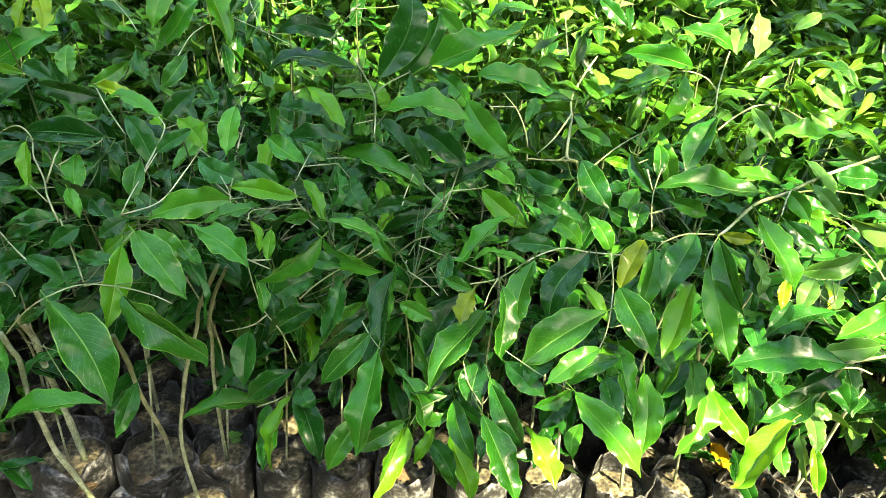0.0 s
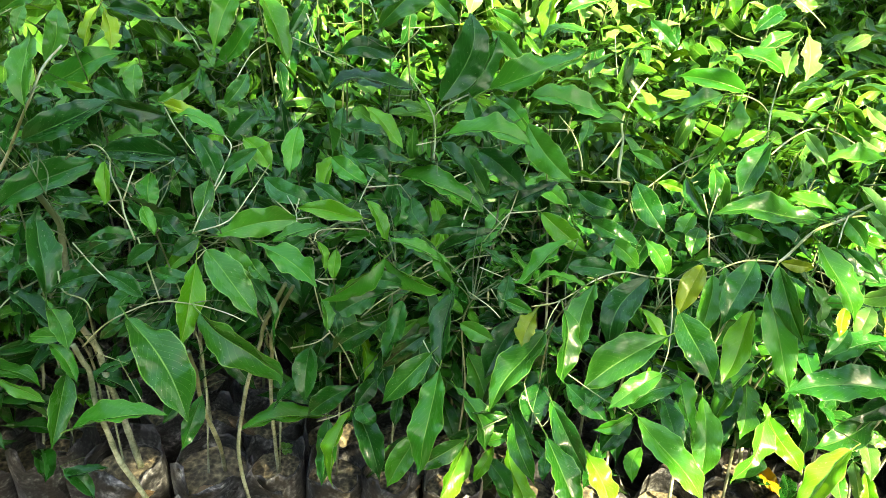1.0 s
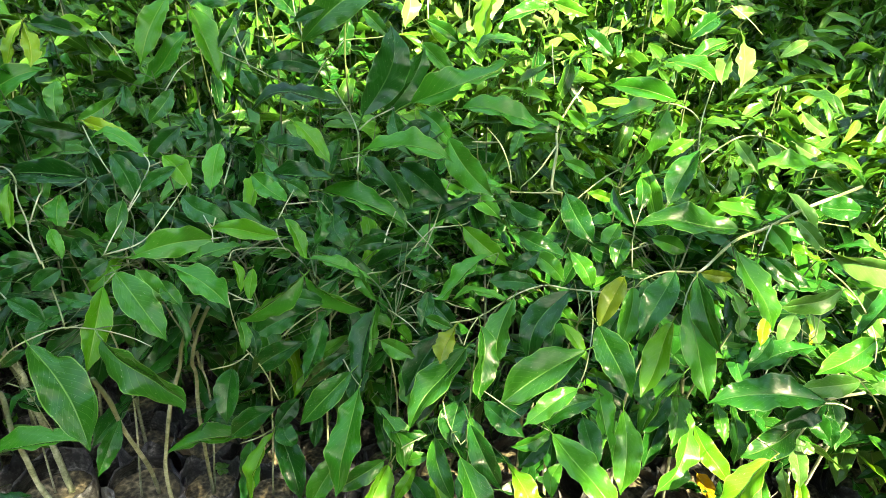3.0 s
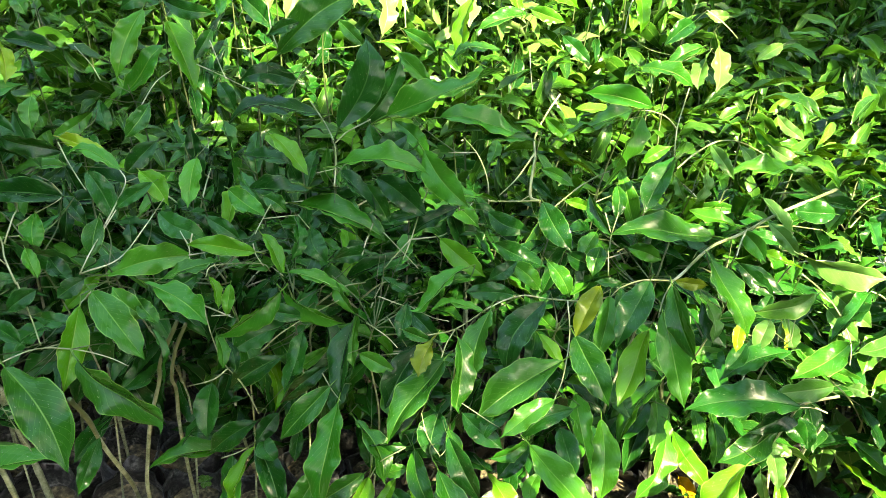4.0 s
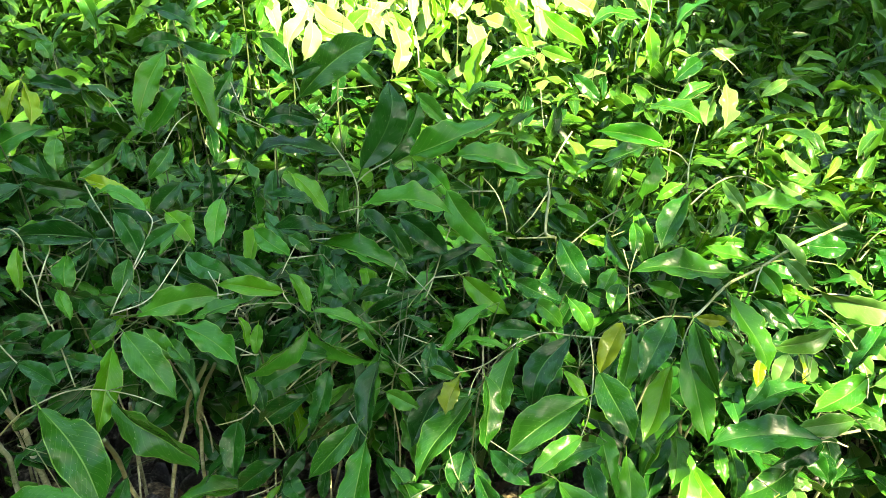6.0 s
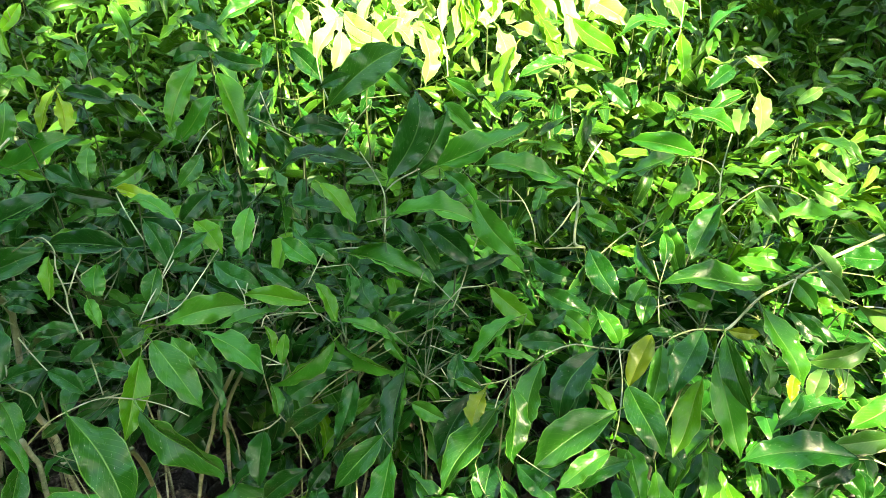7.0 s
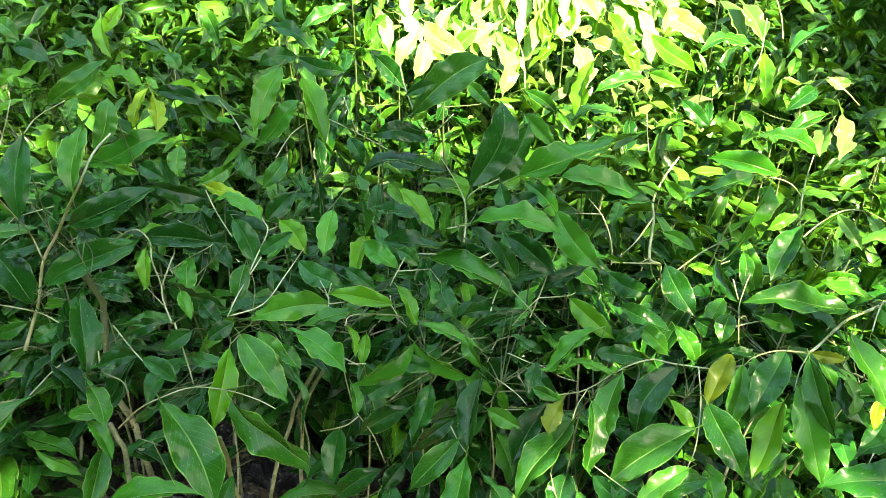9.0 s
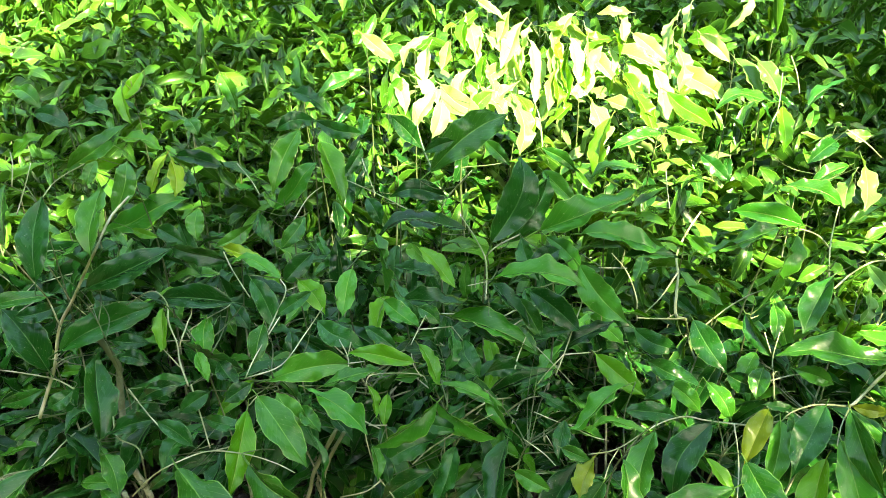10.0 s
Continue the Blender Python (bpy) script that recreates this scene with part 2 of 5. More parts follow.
def blade(bm, m, rnd, rows=24, cols=8, droop=0.10, fold=0.16, wave=0.035, twist=0.0, stalk=True, full=0.45, hook=0.0, sway=0.17, bend=0.0, bite=0.0):
    """One leaf in bm: base at the origin of m, 1 long along y and 1 wide, face up; with a folded midrib, wavy margin, bent tip and stalk."""
    uv = bm.loops.layers.uv.verify()
    phase, beat = rnd.uniform(0, 6.3), rnd.uniform(1.4, 2.6)
    phase2, beat2 = rnd.uniform(0, 6.3), rnd.uniform(1.5, 2.8)
    crimp, crimp2 = rnd.uniform(4.2, 6.0), rnd.uniform(4.2, 6.0)
    side_lean = rnd.uniform(-sway, sway)
    bites = [(rnd.uniform(0.2, 0.85), rnd.choice((-1, 1)), rnd.uniform(0.6, 1.0) * bite) for _ in range(3)]
    grid = []
    for i in range(rows + 1):
        v = i / rows
        w = max(outline(v, full), 0.006)
        line = []
        arch = droop * 4 * v * (1 - v) * (0.7 + 0.6 * v) + bend * math.sin(2 * math.pi * v) - hook * max(0.0, v - 0.72) ** 2 * 8 * (1 - v) * 3
        for u in ACROSS[cols]:
            edge = abs(u) ** 2
            if u > 0:
                ripple = 0.48 * math.sin(phase + beat * 6.3 * v) + 0.24 * math.sin(phase2 + crimp * 6.3 * v)
            else:
                ripple = 0.48 * math.sin(phase2 + beat2 * 6.3 * v) + 0.24 * math.sin(phase + crimp2 * 6.3 * v)
            # the two halves rise from the midrib, bulge, and turn down at the margin
            half = abs(u) - 0.35 * abs(u) ** 3
            z = arch + 1.1 * fold * half * w * (1 - 0.5 * v) + wave * edge * ripple * math.sin(math.pi * v) ** 0.5
            eaten = 1.0
            for centre, side, depth in bites:
                if u * side > 0.6:
                    eaten -= depth * max(0.0, 1 - (abs(v - centre) / 0.07) ** 2)
            x = u * w * max(0.3, eaten) * (1 + 0.025 * edge * math.sin(phase2 + 34 * v + 3 * u)) + side_lean * math.sin(math.pi * v)
            z += math.tan(twist * (v - 0.3)) * u * w * 0.6
            line.append((bm.verts.new(m @ Vector((x, v, z))), (u * 0.5 + 0.5, v)))
        grid.append(line)
    for a, b in zip(grid, grid[1:]):
        for j in range(len(a) - 1):
            q = (a[j], a[j + 1], b[j + 1], b[j])
            f = bm.faces.new([s[0] for s in q])
            f.smooth = True
            for loop, s in zip(f.loops, q):
                loop[uv].uv = s[1]
    if stalk:
        rings = []
        for y, z, r in ((0.015, 0.004, 0.012), (-0.07, -0.012, 0.010), (-0.13, -0.04, 0.012)):
            rings.append([bm.verts.new(m @ Vector((math.cos(a) * r * 2.2, y, z + math.sin(a) * r))) for a in (0.5, 2.6, 4.7)])
        for a, b in zip(rings, rings[1:]):
            for k in range(3):
                f = bm.faces.new((a[k], a[(k + 1) % 3], b[(k + 1) % 3], b[k]))
                f.smooth = True
                for loop in f.loops:
                    loop[uv].uv = (0.5, 0.2)


def leaf_mesh(seed, tone, **shape):
    bm = bmesh.new()
    blade(bm, Matrix(), random.Random(seed), **shape)
    return finish("leaf", bm, TONES[tone])


SHAPES = [dict(droop=0.06, fold=0.27, wave=0.060, twist=0.5, bend=0.04), dict(droop=0.10, fold=0.18, wave=0.105, sway=0.30), dict(droop=0.03, fold=0.38, wave=0.060, twist=0.9),
          dict(droop=0.13, fold=0.22, wave=0.110, full=0.5, hook=0.5), dict(droop=0.05, fold=0.21, wave=0.125, twist=-0.8, sway=0.26), dict(droop=0.09, fold=0.42, wave=0.060, full=0.4, bite=0.1),
          dict(droop=0.0, fold=0.32, wave=0.090, hook=1.0, bend=0.06), dict(droop=0.16, fold=0.15, wave=0.085, sway=0.32, bend=-0.05), dict(droop=0.05, fold=0.32, wave=0.120, twist=1.3, full=0.48, sway=0.28),
          dict(droop=0.07, fold=0.21, wave=0.070, bite=0.12, bend=0.03), dict(droop=0.08, fold=0.30, wave=0.090, full=0.42, bend=-0.04, sway=0.24), dict(droop=0.17, fold=0.34, wave=0.075, full=0.47, twist=-0.4)]
LEAVES = {tone: [leaf_mesh(i * 7 + 3, tone, **s) for i, s in enumerate(SHAPES)] for tone in TONES}


def leaf_pose(at, heading, pitch, roll, length, width):
    turn = Matrix.Rotation(radians(heading), 4, "Z") @ Matrix.Rotation(radians(pitch), 4, "X") @ Matrix.Rotation(radians(roll), 4, "Y")
    return Matrix.Translation(at) @ turn @ Matrix.Diagonal((width, length, length * 0.9, 1))


def leaf_part(parent, m, tone, rnd, name="leaf"):
    return hang_on(new(name, rnd.choice(LEAVES[tone])), parent, m)


# ---- ground ----
def ground():
    bm = bmesh.new()
    n = 60
    rows = []
    for i in range(n + 1):
        line = []
        for j in range(n + 1):
            # fine near the bed, wide far off
            a, b = (i / n * 2 - 1), (j / n * 2 - 1)
            x, y = 3 * a + 600 * a ** 7, 2 + 3 * b + 600 * b ** 7
            z = 0.012 * noise.noise(Vector((x * 3, y * 3, 0))) if abs(x) < 8 and abs(y) < 9 else 0
            line.append(bm.verts.new((x, y, z - 0.01)))
        rows.append(line)
    for a, b in zip(rows, rows[1:]):
        for j in range(n):
            bm.faces.new((a[j], b[j], b[j + 1], a[j + 1]))
    return tagged(new("ground", finish("ground", bm, EARTH)), "bare brown earth under the nursery bed", "ground", kind="structure")


ground()


# ---- bagged saplings ----
BAG_HIGH = 0.175
SOIL_HIGH = 0.136


def bag_mesh(seed):
    """A filled polythene bag: wrinkled wall with a crumpled, uneven open rim, two-sided."""
    rnd = random.Random(seed)
    bm = bmesh.new()
    sides = 26
    levels = [0.0, 0.03, 0.07, 0.11, 0.145, 0.162, BAG_HIGH]
    off = rnd.uniform(0, 50)
    rings = []
    for layer in (0, 1):
        for k, z in enumerate(levels if layer == 0 else levels[:3:-1]):
            ring = []
            for s in range(sides):
                a = 2 * math.pi * s / sides
                c, d = math.cos(a), math.sin(a)
                wr = noise.noise(Vector((c * 2.2 + off, d * 2.2, z * 14))) * 0.0035 + noise.noise(Vector((c * 5 + off, d * 5, z * 45))) * 0.002
                r = 0.0485 + 0.003 * math.sin(z / BAG_HIGH * math.pi) + wr - (0.0012 if layer else 0)
                if z > 0.15:
                    r += noise.noise(Vector((c * 1.6, d * 1.6 + off, 3))) * 0.022 * (z - 0.15) / 0.025
                    z2 = z + noise.noise(Vector((c * 1.9 + off, d * 1.9, 9))) * 0.036 * (z - 0.15) / 0.025
                else:
                    z2 = z
                if k == 0 and layer == 0:
                    r *= 0.9
                ring.append(bm.verts.new((c * r, d * r, z2)))
            rings.append(ring)
    for a, b in zip(rings, rings[1:]):
        for s in range(sides):
            bm.faces.new((a[s], a[(s + 1) % sides], b[(s + 1) % sides], b[s]))
    bm.faces.new(rings[0][::-1])
    return finish("bag", bm, FILM)


def soil_mesh(seed):
    rnd = random.Random(seed)
    bm = bmesh.new()
    off = rnd.uniform(0, 60)
    rings = []
    for k in range(1, 7):
        r = 0.0468 * k / 6
        ring = []
        for s in range(18):
            a = 2 * math.pi * s / 18
            x, y = r * math.cos(a), r * math.sin(a)
            z = SOIL_HIGH + 0.006 * (1 - (k / 6) ** 2) + 0.007 * noise.noise(Vector((x * 60 + off, y * 60, 0))) + 0.004 * noise.noise(Vector((x * 160 + off, y * 160, 5)))
            ring.append(bm.verts.new((x, y, z)))
        rings.append(ring)
    mid = bm.verts.new((0, 0, SOIL_HIGH + 0.008))
    for s in range(18):
        bm.faces.new((mid, rings[0][s], rings[0][(s + 1) % 18]))
    for a, b in zip(rings, rings[1:]):
        for s in range(18):
            bm.faces.new((a[s], b[s], b[(s + 1) % 18], a[(s + 1) % 18]))
    return finish("soil", bm, SOIL)


BAGS = [bag_mesh(i) for i in range(6)]
SOILS = [soil_mesh(i + 20) for i in range(4)]
TAKEN = {}
LABEL = "young sapling with glossy green leaves in a black polythene bag"


# the first bags of the front row stand wider apart
SHIFTED = {(0, 8): (-0.72, 0.97), (0, 9): (-0.595, 0.925), (0, 10): (-0.455, 0.938), (0, 11): (-0.349, 0.953), (0, 12): (-0.243, 0.95), (0, 13): (-0.148, 0.945), (0, 14): (-0.04, 0.942), (0, 15): (0.085, 0.94)}


def bag_place(row, column):
    rnd = random.Random(row * 97 + column * 13)
    if (row, column) in SHIFTED:
        return Vector((*SHIFTED[(row, column)], 0))
    return Vector((-1.5 + 0.107 * column + 0.053 * (row % 2) + rnd.uniform(-0.006, 0.006), 0.945 + 0.104 * row + rnd.uniform(-0.008, 0.008), 0))


def potted(at, rnd, label=LABEL):
    p = thing("bagged_sapling", at, label, "sapling", "saplings in the nursery bed")
    for name, meshes in (("bag", BAGS), ("soil", SOILS)):
        ob = new(name, rnd.choice(meshes))
        ob.parent = p
        ob.rotation_euler.z = rnd.uniform(0, 6.28)
        if -0.62 < at.x < -0.4 and 0.9 < at.y < 0.94:
            ob.scale = (1.3, 1.3, 1.0)
    return p


def stem_of(p, points, r0, r1, rnd, name="stem", mat=None):
    """Wood of p through the points."""
    bm = bmesh.new()
    tube(bm, [q - p.location for q in smooth_line(points)], r0, r1, 7, 0.12, rnd)
    return part(name, bm, mat or BARK, p)


STEMS = {}


def grown_sapling(row, column, top):
    """A sapling whose leaves are set one by one; its stem goes from the bag's soil to top."""
    rnd = random.Random(row * 31 + column * 7)
    at = bag_place(row, column)
    p = potted(at, rnd)
    TAKEN[(row, column)] = p
    a, t = at + Vector((rnd.uniform(-0.01, 0.01), rnd.uniform(-0.01, 0.01), SOIL_HIGH)), Vector(top)
    line = [a]
    for k in (0.35, 0.7):
        q = a.lerp(t, k)
        q.z += 0.04 * math.sin(math.pi * k)
        q.y += 0.05 * math.sin(math.pi * k)
        line.append(q + Vector((rnd.uniform(-0.015, 0.015), rnd.uniform(-0.012, 0.012), 0)))
    line.append(t)
    stem_of(p, line, 0.0018 if (row, column) in SHIFTED else 0.0028, 0.0007, rnd)
    STEMS[p.name] = smooth_line(line, 8)
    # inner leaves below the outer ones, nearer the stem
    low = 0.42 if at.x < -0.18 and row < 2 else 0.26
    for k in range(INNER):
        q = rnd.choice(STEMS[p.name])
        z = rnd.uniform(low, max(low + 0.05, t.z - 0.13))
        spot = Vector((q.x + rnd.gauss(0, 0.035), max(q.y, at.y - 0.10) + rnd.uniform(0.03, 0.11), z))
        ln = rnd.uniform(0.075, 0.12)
        # dark tone on all of these, painting the shade inside the plant
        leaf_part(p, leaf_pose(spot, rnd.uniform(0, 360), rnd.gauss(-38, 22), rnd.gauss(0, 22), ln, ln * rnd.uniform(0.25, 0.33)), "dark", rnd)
    return p


def twig_to(p, start, rnd, r=0.0006, whole=False):
    """A thin twig from the stalk of a leaf, or the foot of a branch, back and down to the plant's stem."""
    best, cost = None, 1e9
    for q in STEMS[p.name]:
        d = (q - start).length + 1.2 * max(0.0, q.z - start.z + 0.04)
        if d < cost:
            best, cost = q, d
    if (best - start).length < 0.012:
        return
    thick = 1.7
    if (best - start).length > 0.11 and not whole:
        thick = 0.8
        best = start + (best - start).normalized() * 0.035 + Vector((0, 0.025, -0.03))
    sag = 0.25 * (best - start).length
    mid = start.lerp(best, 0.5) + Vector((rnd.uniform(-0.006, 0.006), sag, -0.6 * sag))
    bm = bmesh.new()
    tube(bm, [q - p.location for q in smooth_line([start, mid, best], 4)], r, r * thick, 5)
    part("twig", bm, SHOOT, p)


def leaf(p, at, heading, pitch, roll, length, width, tone):
    """One leaf of p with its base at a place: heading from +y, pitch up, roll about its length."""
    rnd = random.Random(round(at[0] * 1000) * 31 + round(at[2] * 1000))
    m = leaf_pose(at, heading, pitch, roll, length, width)
    leaf_part(p, m, tone, rnd)
    twig_to(p, m @ Vector((0, -0.13, -0.04)), rnd)


def branch(row, column, points, r0, r1):
    """A woody branch of the sapling in that bag, joined to its stem."""
    p = TAKEN[(row, column)]
    rnd = random.Random(len(points) * 7 + row + column)
    stem_of(p, points, r0, r1, rnd, "branch", TWIG if r0 < 0.004 else BARK)
    twig_to(p, Vector(points[0]), rnd, r0 * 0.45, True)


def bagged_stem(points, r0, r1):
    """A sapling seen by its bare stem: bag, soil and the stem through these places."""
    rnd = random.Random(round(points[0][0] * 1000))
    at = Vector((points[0][0], points[0][1], 0))
    for p in TAKEN.values():
        if (p.location - at).length < 0.075:
            stem_of(p, points, r0, r1, rnd)
            return
    p = potted(at, rnd, "sapling with a bare woody stem in a black polythene bag")
    BARE.append(at)
    stem_of(p, points, r0, r1, rnd)


BARE = []

p = grown_sapling(0, 7, (-0.754, 0.986, 0.588))
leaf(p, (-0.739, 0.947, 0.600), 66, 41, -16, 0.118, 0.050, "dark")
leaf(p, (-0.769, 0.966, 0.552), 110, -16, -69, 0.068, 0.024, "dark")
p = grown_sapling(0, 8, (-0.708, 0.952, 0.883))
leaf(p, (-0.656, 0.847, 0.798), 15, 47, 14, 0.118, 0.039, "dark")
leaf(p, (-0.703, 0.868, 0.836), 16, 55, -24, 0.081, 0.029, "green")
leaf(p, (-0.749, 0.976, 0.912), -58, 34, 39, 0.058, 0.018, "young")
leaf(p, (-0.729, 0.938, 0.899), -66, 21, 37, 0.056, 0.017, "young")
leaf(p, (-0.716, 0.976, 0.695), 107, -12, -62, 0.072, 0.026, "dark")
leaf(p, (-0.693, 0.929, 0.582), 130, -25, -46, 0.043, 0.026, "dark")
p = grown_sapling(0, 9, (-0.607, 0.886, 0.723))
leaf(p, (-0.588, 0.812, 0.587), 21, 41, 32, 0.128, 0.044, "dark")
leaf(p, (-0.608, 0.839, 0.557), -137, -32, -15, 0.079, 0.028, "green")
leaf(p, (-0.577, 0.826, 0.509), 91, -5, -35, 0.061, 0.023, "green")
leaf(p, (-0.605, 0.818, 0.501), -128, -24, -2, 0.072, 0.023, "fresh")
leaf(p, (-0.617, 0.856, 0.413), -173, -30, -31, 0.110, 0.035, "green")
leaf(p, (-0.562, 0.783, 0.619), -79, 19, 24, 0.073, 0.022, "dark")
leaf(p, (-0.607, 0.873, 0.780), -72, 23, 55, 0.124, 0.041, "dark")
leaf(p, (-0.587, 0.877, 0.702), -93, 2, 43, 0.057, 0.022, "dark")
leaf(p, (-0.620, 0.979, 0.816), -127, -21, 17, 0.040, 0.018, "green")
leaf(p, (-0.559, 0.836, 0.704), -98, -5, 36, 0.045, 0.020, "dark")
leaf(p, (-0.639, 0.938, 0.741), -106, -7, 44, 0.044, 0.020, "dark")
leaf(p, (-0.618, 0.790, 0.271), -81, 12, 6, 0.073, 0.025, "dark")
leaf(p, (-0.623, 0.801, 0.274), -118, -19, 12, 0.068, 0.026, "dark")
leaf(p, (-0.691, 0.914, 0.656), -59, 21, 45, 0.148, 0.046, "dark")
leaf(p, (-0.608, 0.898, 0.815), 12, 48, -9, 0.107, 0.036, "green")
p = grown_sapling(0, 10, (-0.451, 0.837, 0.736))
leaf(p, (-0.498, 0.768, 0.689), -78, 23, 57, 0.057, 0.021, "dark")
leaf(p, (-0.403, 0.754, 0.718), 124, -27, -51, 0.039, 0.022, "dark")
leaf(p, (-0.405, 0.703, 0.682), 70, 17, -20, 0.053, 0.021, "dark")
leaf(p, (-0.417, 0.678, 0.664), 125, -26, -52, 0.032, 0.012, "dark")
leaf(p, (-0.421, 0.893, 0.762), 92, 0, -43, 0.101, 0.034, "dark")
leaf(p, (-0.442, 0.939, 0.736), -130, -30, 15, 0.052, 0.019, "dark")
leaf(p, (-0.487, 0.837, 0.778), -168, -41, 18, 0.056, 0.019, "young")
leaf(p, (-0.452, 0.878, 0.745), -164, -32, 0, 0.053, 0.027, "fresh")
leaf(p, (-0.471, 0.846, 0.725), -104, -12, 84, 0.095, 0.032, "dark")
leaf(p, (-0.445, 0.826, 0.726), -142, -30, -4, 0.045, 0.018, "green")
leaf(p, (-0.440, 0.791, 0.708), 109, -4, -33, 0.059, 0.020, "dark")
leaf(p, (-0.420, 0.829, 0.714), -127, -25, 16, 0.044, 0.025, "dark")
leaf(p, (-0.560, 0.751, 0.413), -80, 8, -3, 0.130, 0.045, "fresh")
p = grown_sapling(0, 11, (-0.361, 0.841, 0.705))
leaf(p, (-0.409, 0.670, 0.677), -133, -30, 0, 0.136, 0.049, "green")
leaf(p, (-0.359, 0.756, 0.697), -180, -39, -43, 0.100, 0.031, "young")
leaf(p, (-0.357, 0.787, 0.695), -131, -23, 14, 0.111, 0.040, "green")
leaf(p, (-0.294, 0.779, 0.667), 65, 29, -52, 0.056, 0.028, "green")
leaf(p, (-0.411, 0.751, 0.684), -94, -6, 42, 0.053, 0.019, "dark")
leaf(p, (-0.307, 0.793, 0.683), -129, -25, 18, 0.043, 0.021, "green")
leaf(p, (-0.389, 0.909, 0.724), -178, -36, -8, 0.055, 0.026, "green")
leaf(p, (-0.357, 0.924, 0.708), -161, -37, 5, 0.036, 0.017, "dark")
leaf(p, (-0.370, 0.855, 0.672), -77, 10, 39, 0.114, 0.035, "green")
leaf(p, (-0.369, 0.799, 0.704), 126, -24, -49, 0.037, 0.023, "dark")
leaf(p, (-0.326, 0.947, 0.714), -114, -14, 32, 0.085, 0.032, "dark")
leaf(p, (-0.377, 0.763, 0.483), 167, -35, -44, 0.073, 0.025, "dark")
p = grown_sapling(0, 12, (-0.243, 0.855, 0.691))
leaf(p, (-0.323, 0.660, 0.699), -123, -17, 70, 0.125, 0.039, "green")
leaf(p, (-0.306, 0.816, 0.691), -117, -16, 2, 0.099, 0.033, "fresh")
leaf(p, (-0.248, 0.837, 0.691), 127, -19, -46, 0.042, 0.025, "dark")
leaf(p, (-0.211, 0.845, 0.673), -178, -43, 0, 0.042, 0.016, "young")
leaf(p, (-0.235, 0.841, 0.686), -153, -35, -30, 0.045, 0.015, "young")
leaf(p, (-0.227, 0.815, 0.618), -159, -37, -24, 0.047, 0.016, "green")
leaf(p, (-0.220, 0.834, 0.592), -154, -30, 3, 0.046, 0.016, "dark")
leaf(p, (-0.286, 0.766, 0.661), -156, -42, -48, 0.075, 0.015, "dark")
leaf(p, (-0.291, 0.836, 0.684), -75, 12, 10, 0.075, 0.025, "green")
leaf(p, (-0.179, 0.858, 0.714), 94, 7, -39, 0.083, 0.025, "young")
leaf(p, (-0.211, 0.906, 0.703), 70, 24, -43, 0.053, 0.021, "dark")
leaf(p, (-0.251, 0.907, 0.323), 109, -4, -6, 0.131, 0.042, "fresh")
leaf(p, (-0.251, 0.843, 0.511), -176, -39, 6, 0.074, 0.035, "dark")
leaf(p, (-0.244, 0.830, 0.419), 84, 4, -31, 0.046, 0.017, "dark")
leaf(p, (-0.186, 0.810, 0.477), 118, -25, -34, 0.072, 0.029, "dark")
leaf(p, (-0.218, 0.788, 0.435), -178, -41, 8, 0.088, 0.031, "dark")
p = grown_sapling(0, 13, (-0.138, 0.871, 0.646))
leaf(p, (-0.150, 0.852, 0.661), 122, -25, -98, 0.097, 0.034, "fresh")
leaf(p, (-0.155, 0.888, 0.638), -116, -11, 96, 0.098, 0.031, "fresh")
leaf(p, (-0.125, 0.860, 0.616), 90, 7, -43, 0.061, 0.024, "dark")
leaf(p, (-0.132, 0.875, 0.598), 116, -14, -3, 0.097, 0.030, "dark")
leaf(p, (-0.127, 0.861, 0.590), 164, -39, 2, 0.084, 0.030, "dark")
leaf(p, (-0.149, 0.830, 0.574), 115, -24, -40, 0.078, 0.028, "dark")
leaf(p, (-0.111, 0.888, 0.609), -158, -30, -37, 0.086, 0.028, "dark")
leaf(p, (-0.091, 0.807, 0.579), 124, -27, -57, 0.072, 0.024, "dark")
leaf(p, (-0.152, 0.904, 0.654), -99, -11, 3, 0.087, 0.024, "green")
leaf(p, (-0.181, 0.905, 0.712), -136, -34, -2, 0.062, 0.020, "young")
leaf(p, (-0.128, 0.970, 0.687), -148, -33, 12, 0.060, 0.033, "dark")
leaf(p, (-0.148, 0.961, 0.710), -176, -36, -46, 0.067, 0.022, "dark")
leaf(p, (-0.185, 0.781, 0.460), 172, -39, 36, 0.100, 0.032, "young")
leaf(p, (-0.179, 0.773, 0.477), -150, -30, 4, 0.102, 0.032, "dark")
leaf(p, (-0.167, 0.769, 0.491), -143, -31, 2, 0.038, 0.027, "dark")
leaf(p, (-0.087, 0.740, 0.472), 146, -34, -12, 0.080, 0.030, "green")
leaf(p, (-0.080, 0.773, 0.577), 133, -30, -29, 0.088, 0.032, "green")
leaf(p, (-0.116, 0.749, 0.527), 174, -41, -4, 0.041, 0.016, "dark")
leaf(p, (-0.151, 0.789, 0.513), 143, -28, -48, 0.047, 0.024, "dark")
p = grown_sapling(0, 14, (-0.025, 0.833, 0.643))
leaf(p, (-0.059, 0.842, 0.623), 175, -39, 32, 0.100, 0.035, "dark")
leaf(p, (-0.048, 0.817, 0.593), -111, -11, 57, 0.052, 0.023, "green")
leaf(p, (-0.091, 0.909, 0.643), -141, -25, 55, 0.060, 0.019, "green")
leaf(p, (0.018, 0.881, 0.644), 74, 21, -30, 0.049, 0.016, "dark")
leaf(p, (0.007, 0.813, 0.637), -108, -10, 47, 0.037, 0.016, "green")
leaf(p, (0.010, 0.849, 0.651), 172, -35, 1, 0.052, 0.021, "dark")
leaf(p, (0.029, 0.831, 0.603), 149, -33, 6, 0.095, 0.031, "dark")
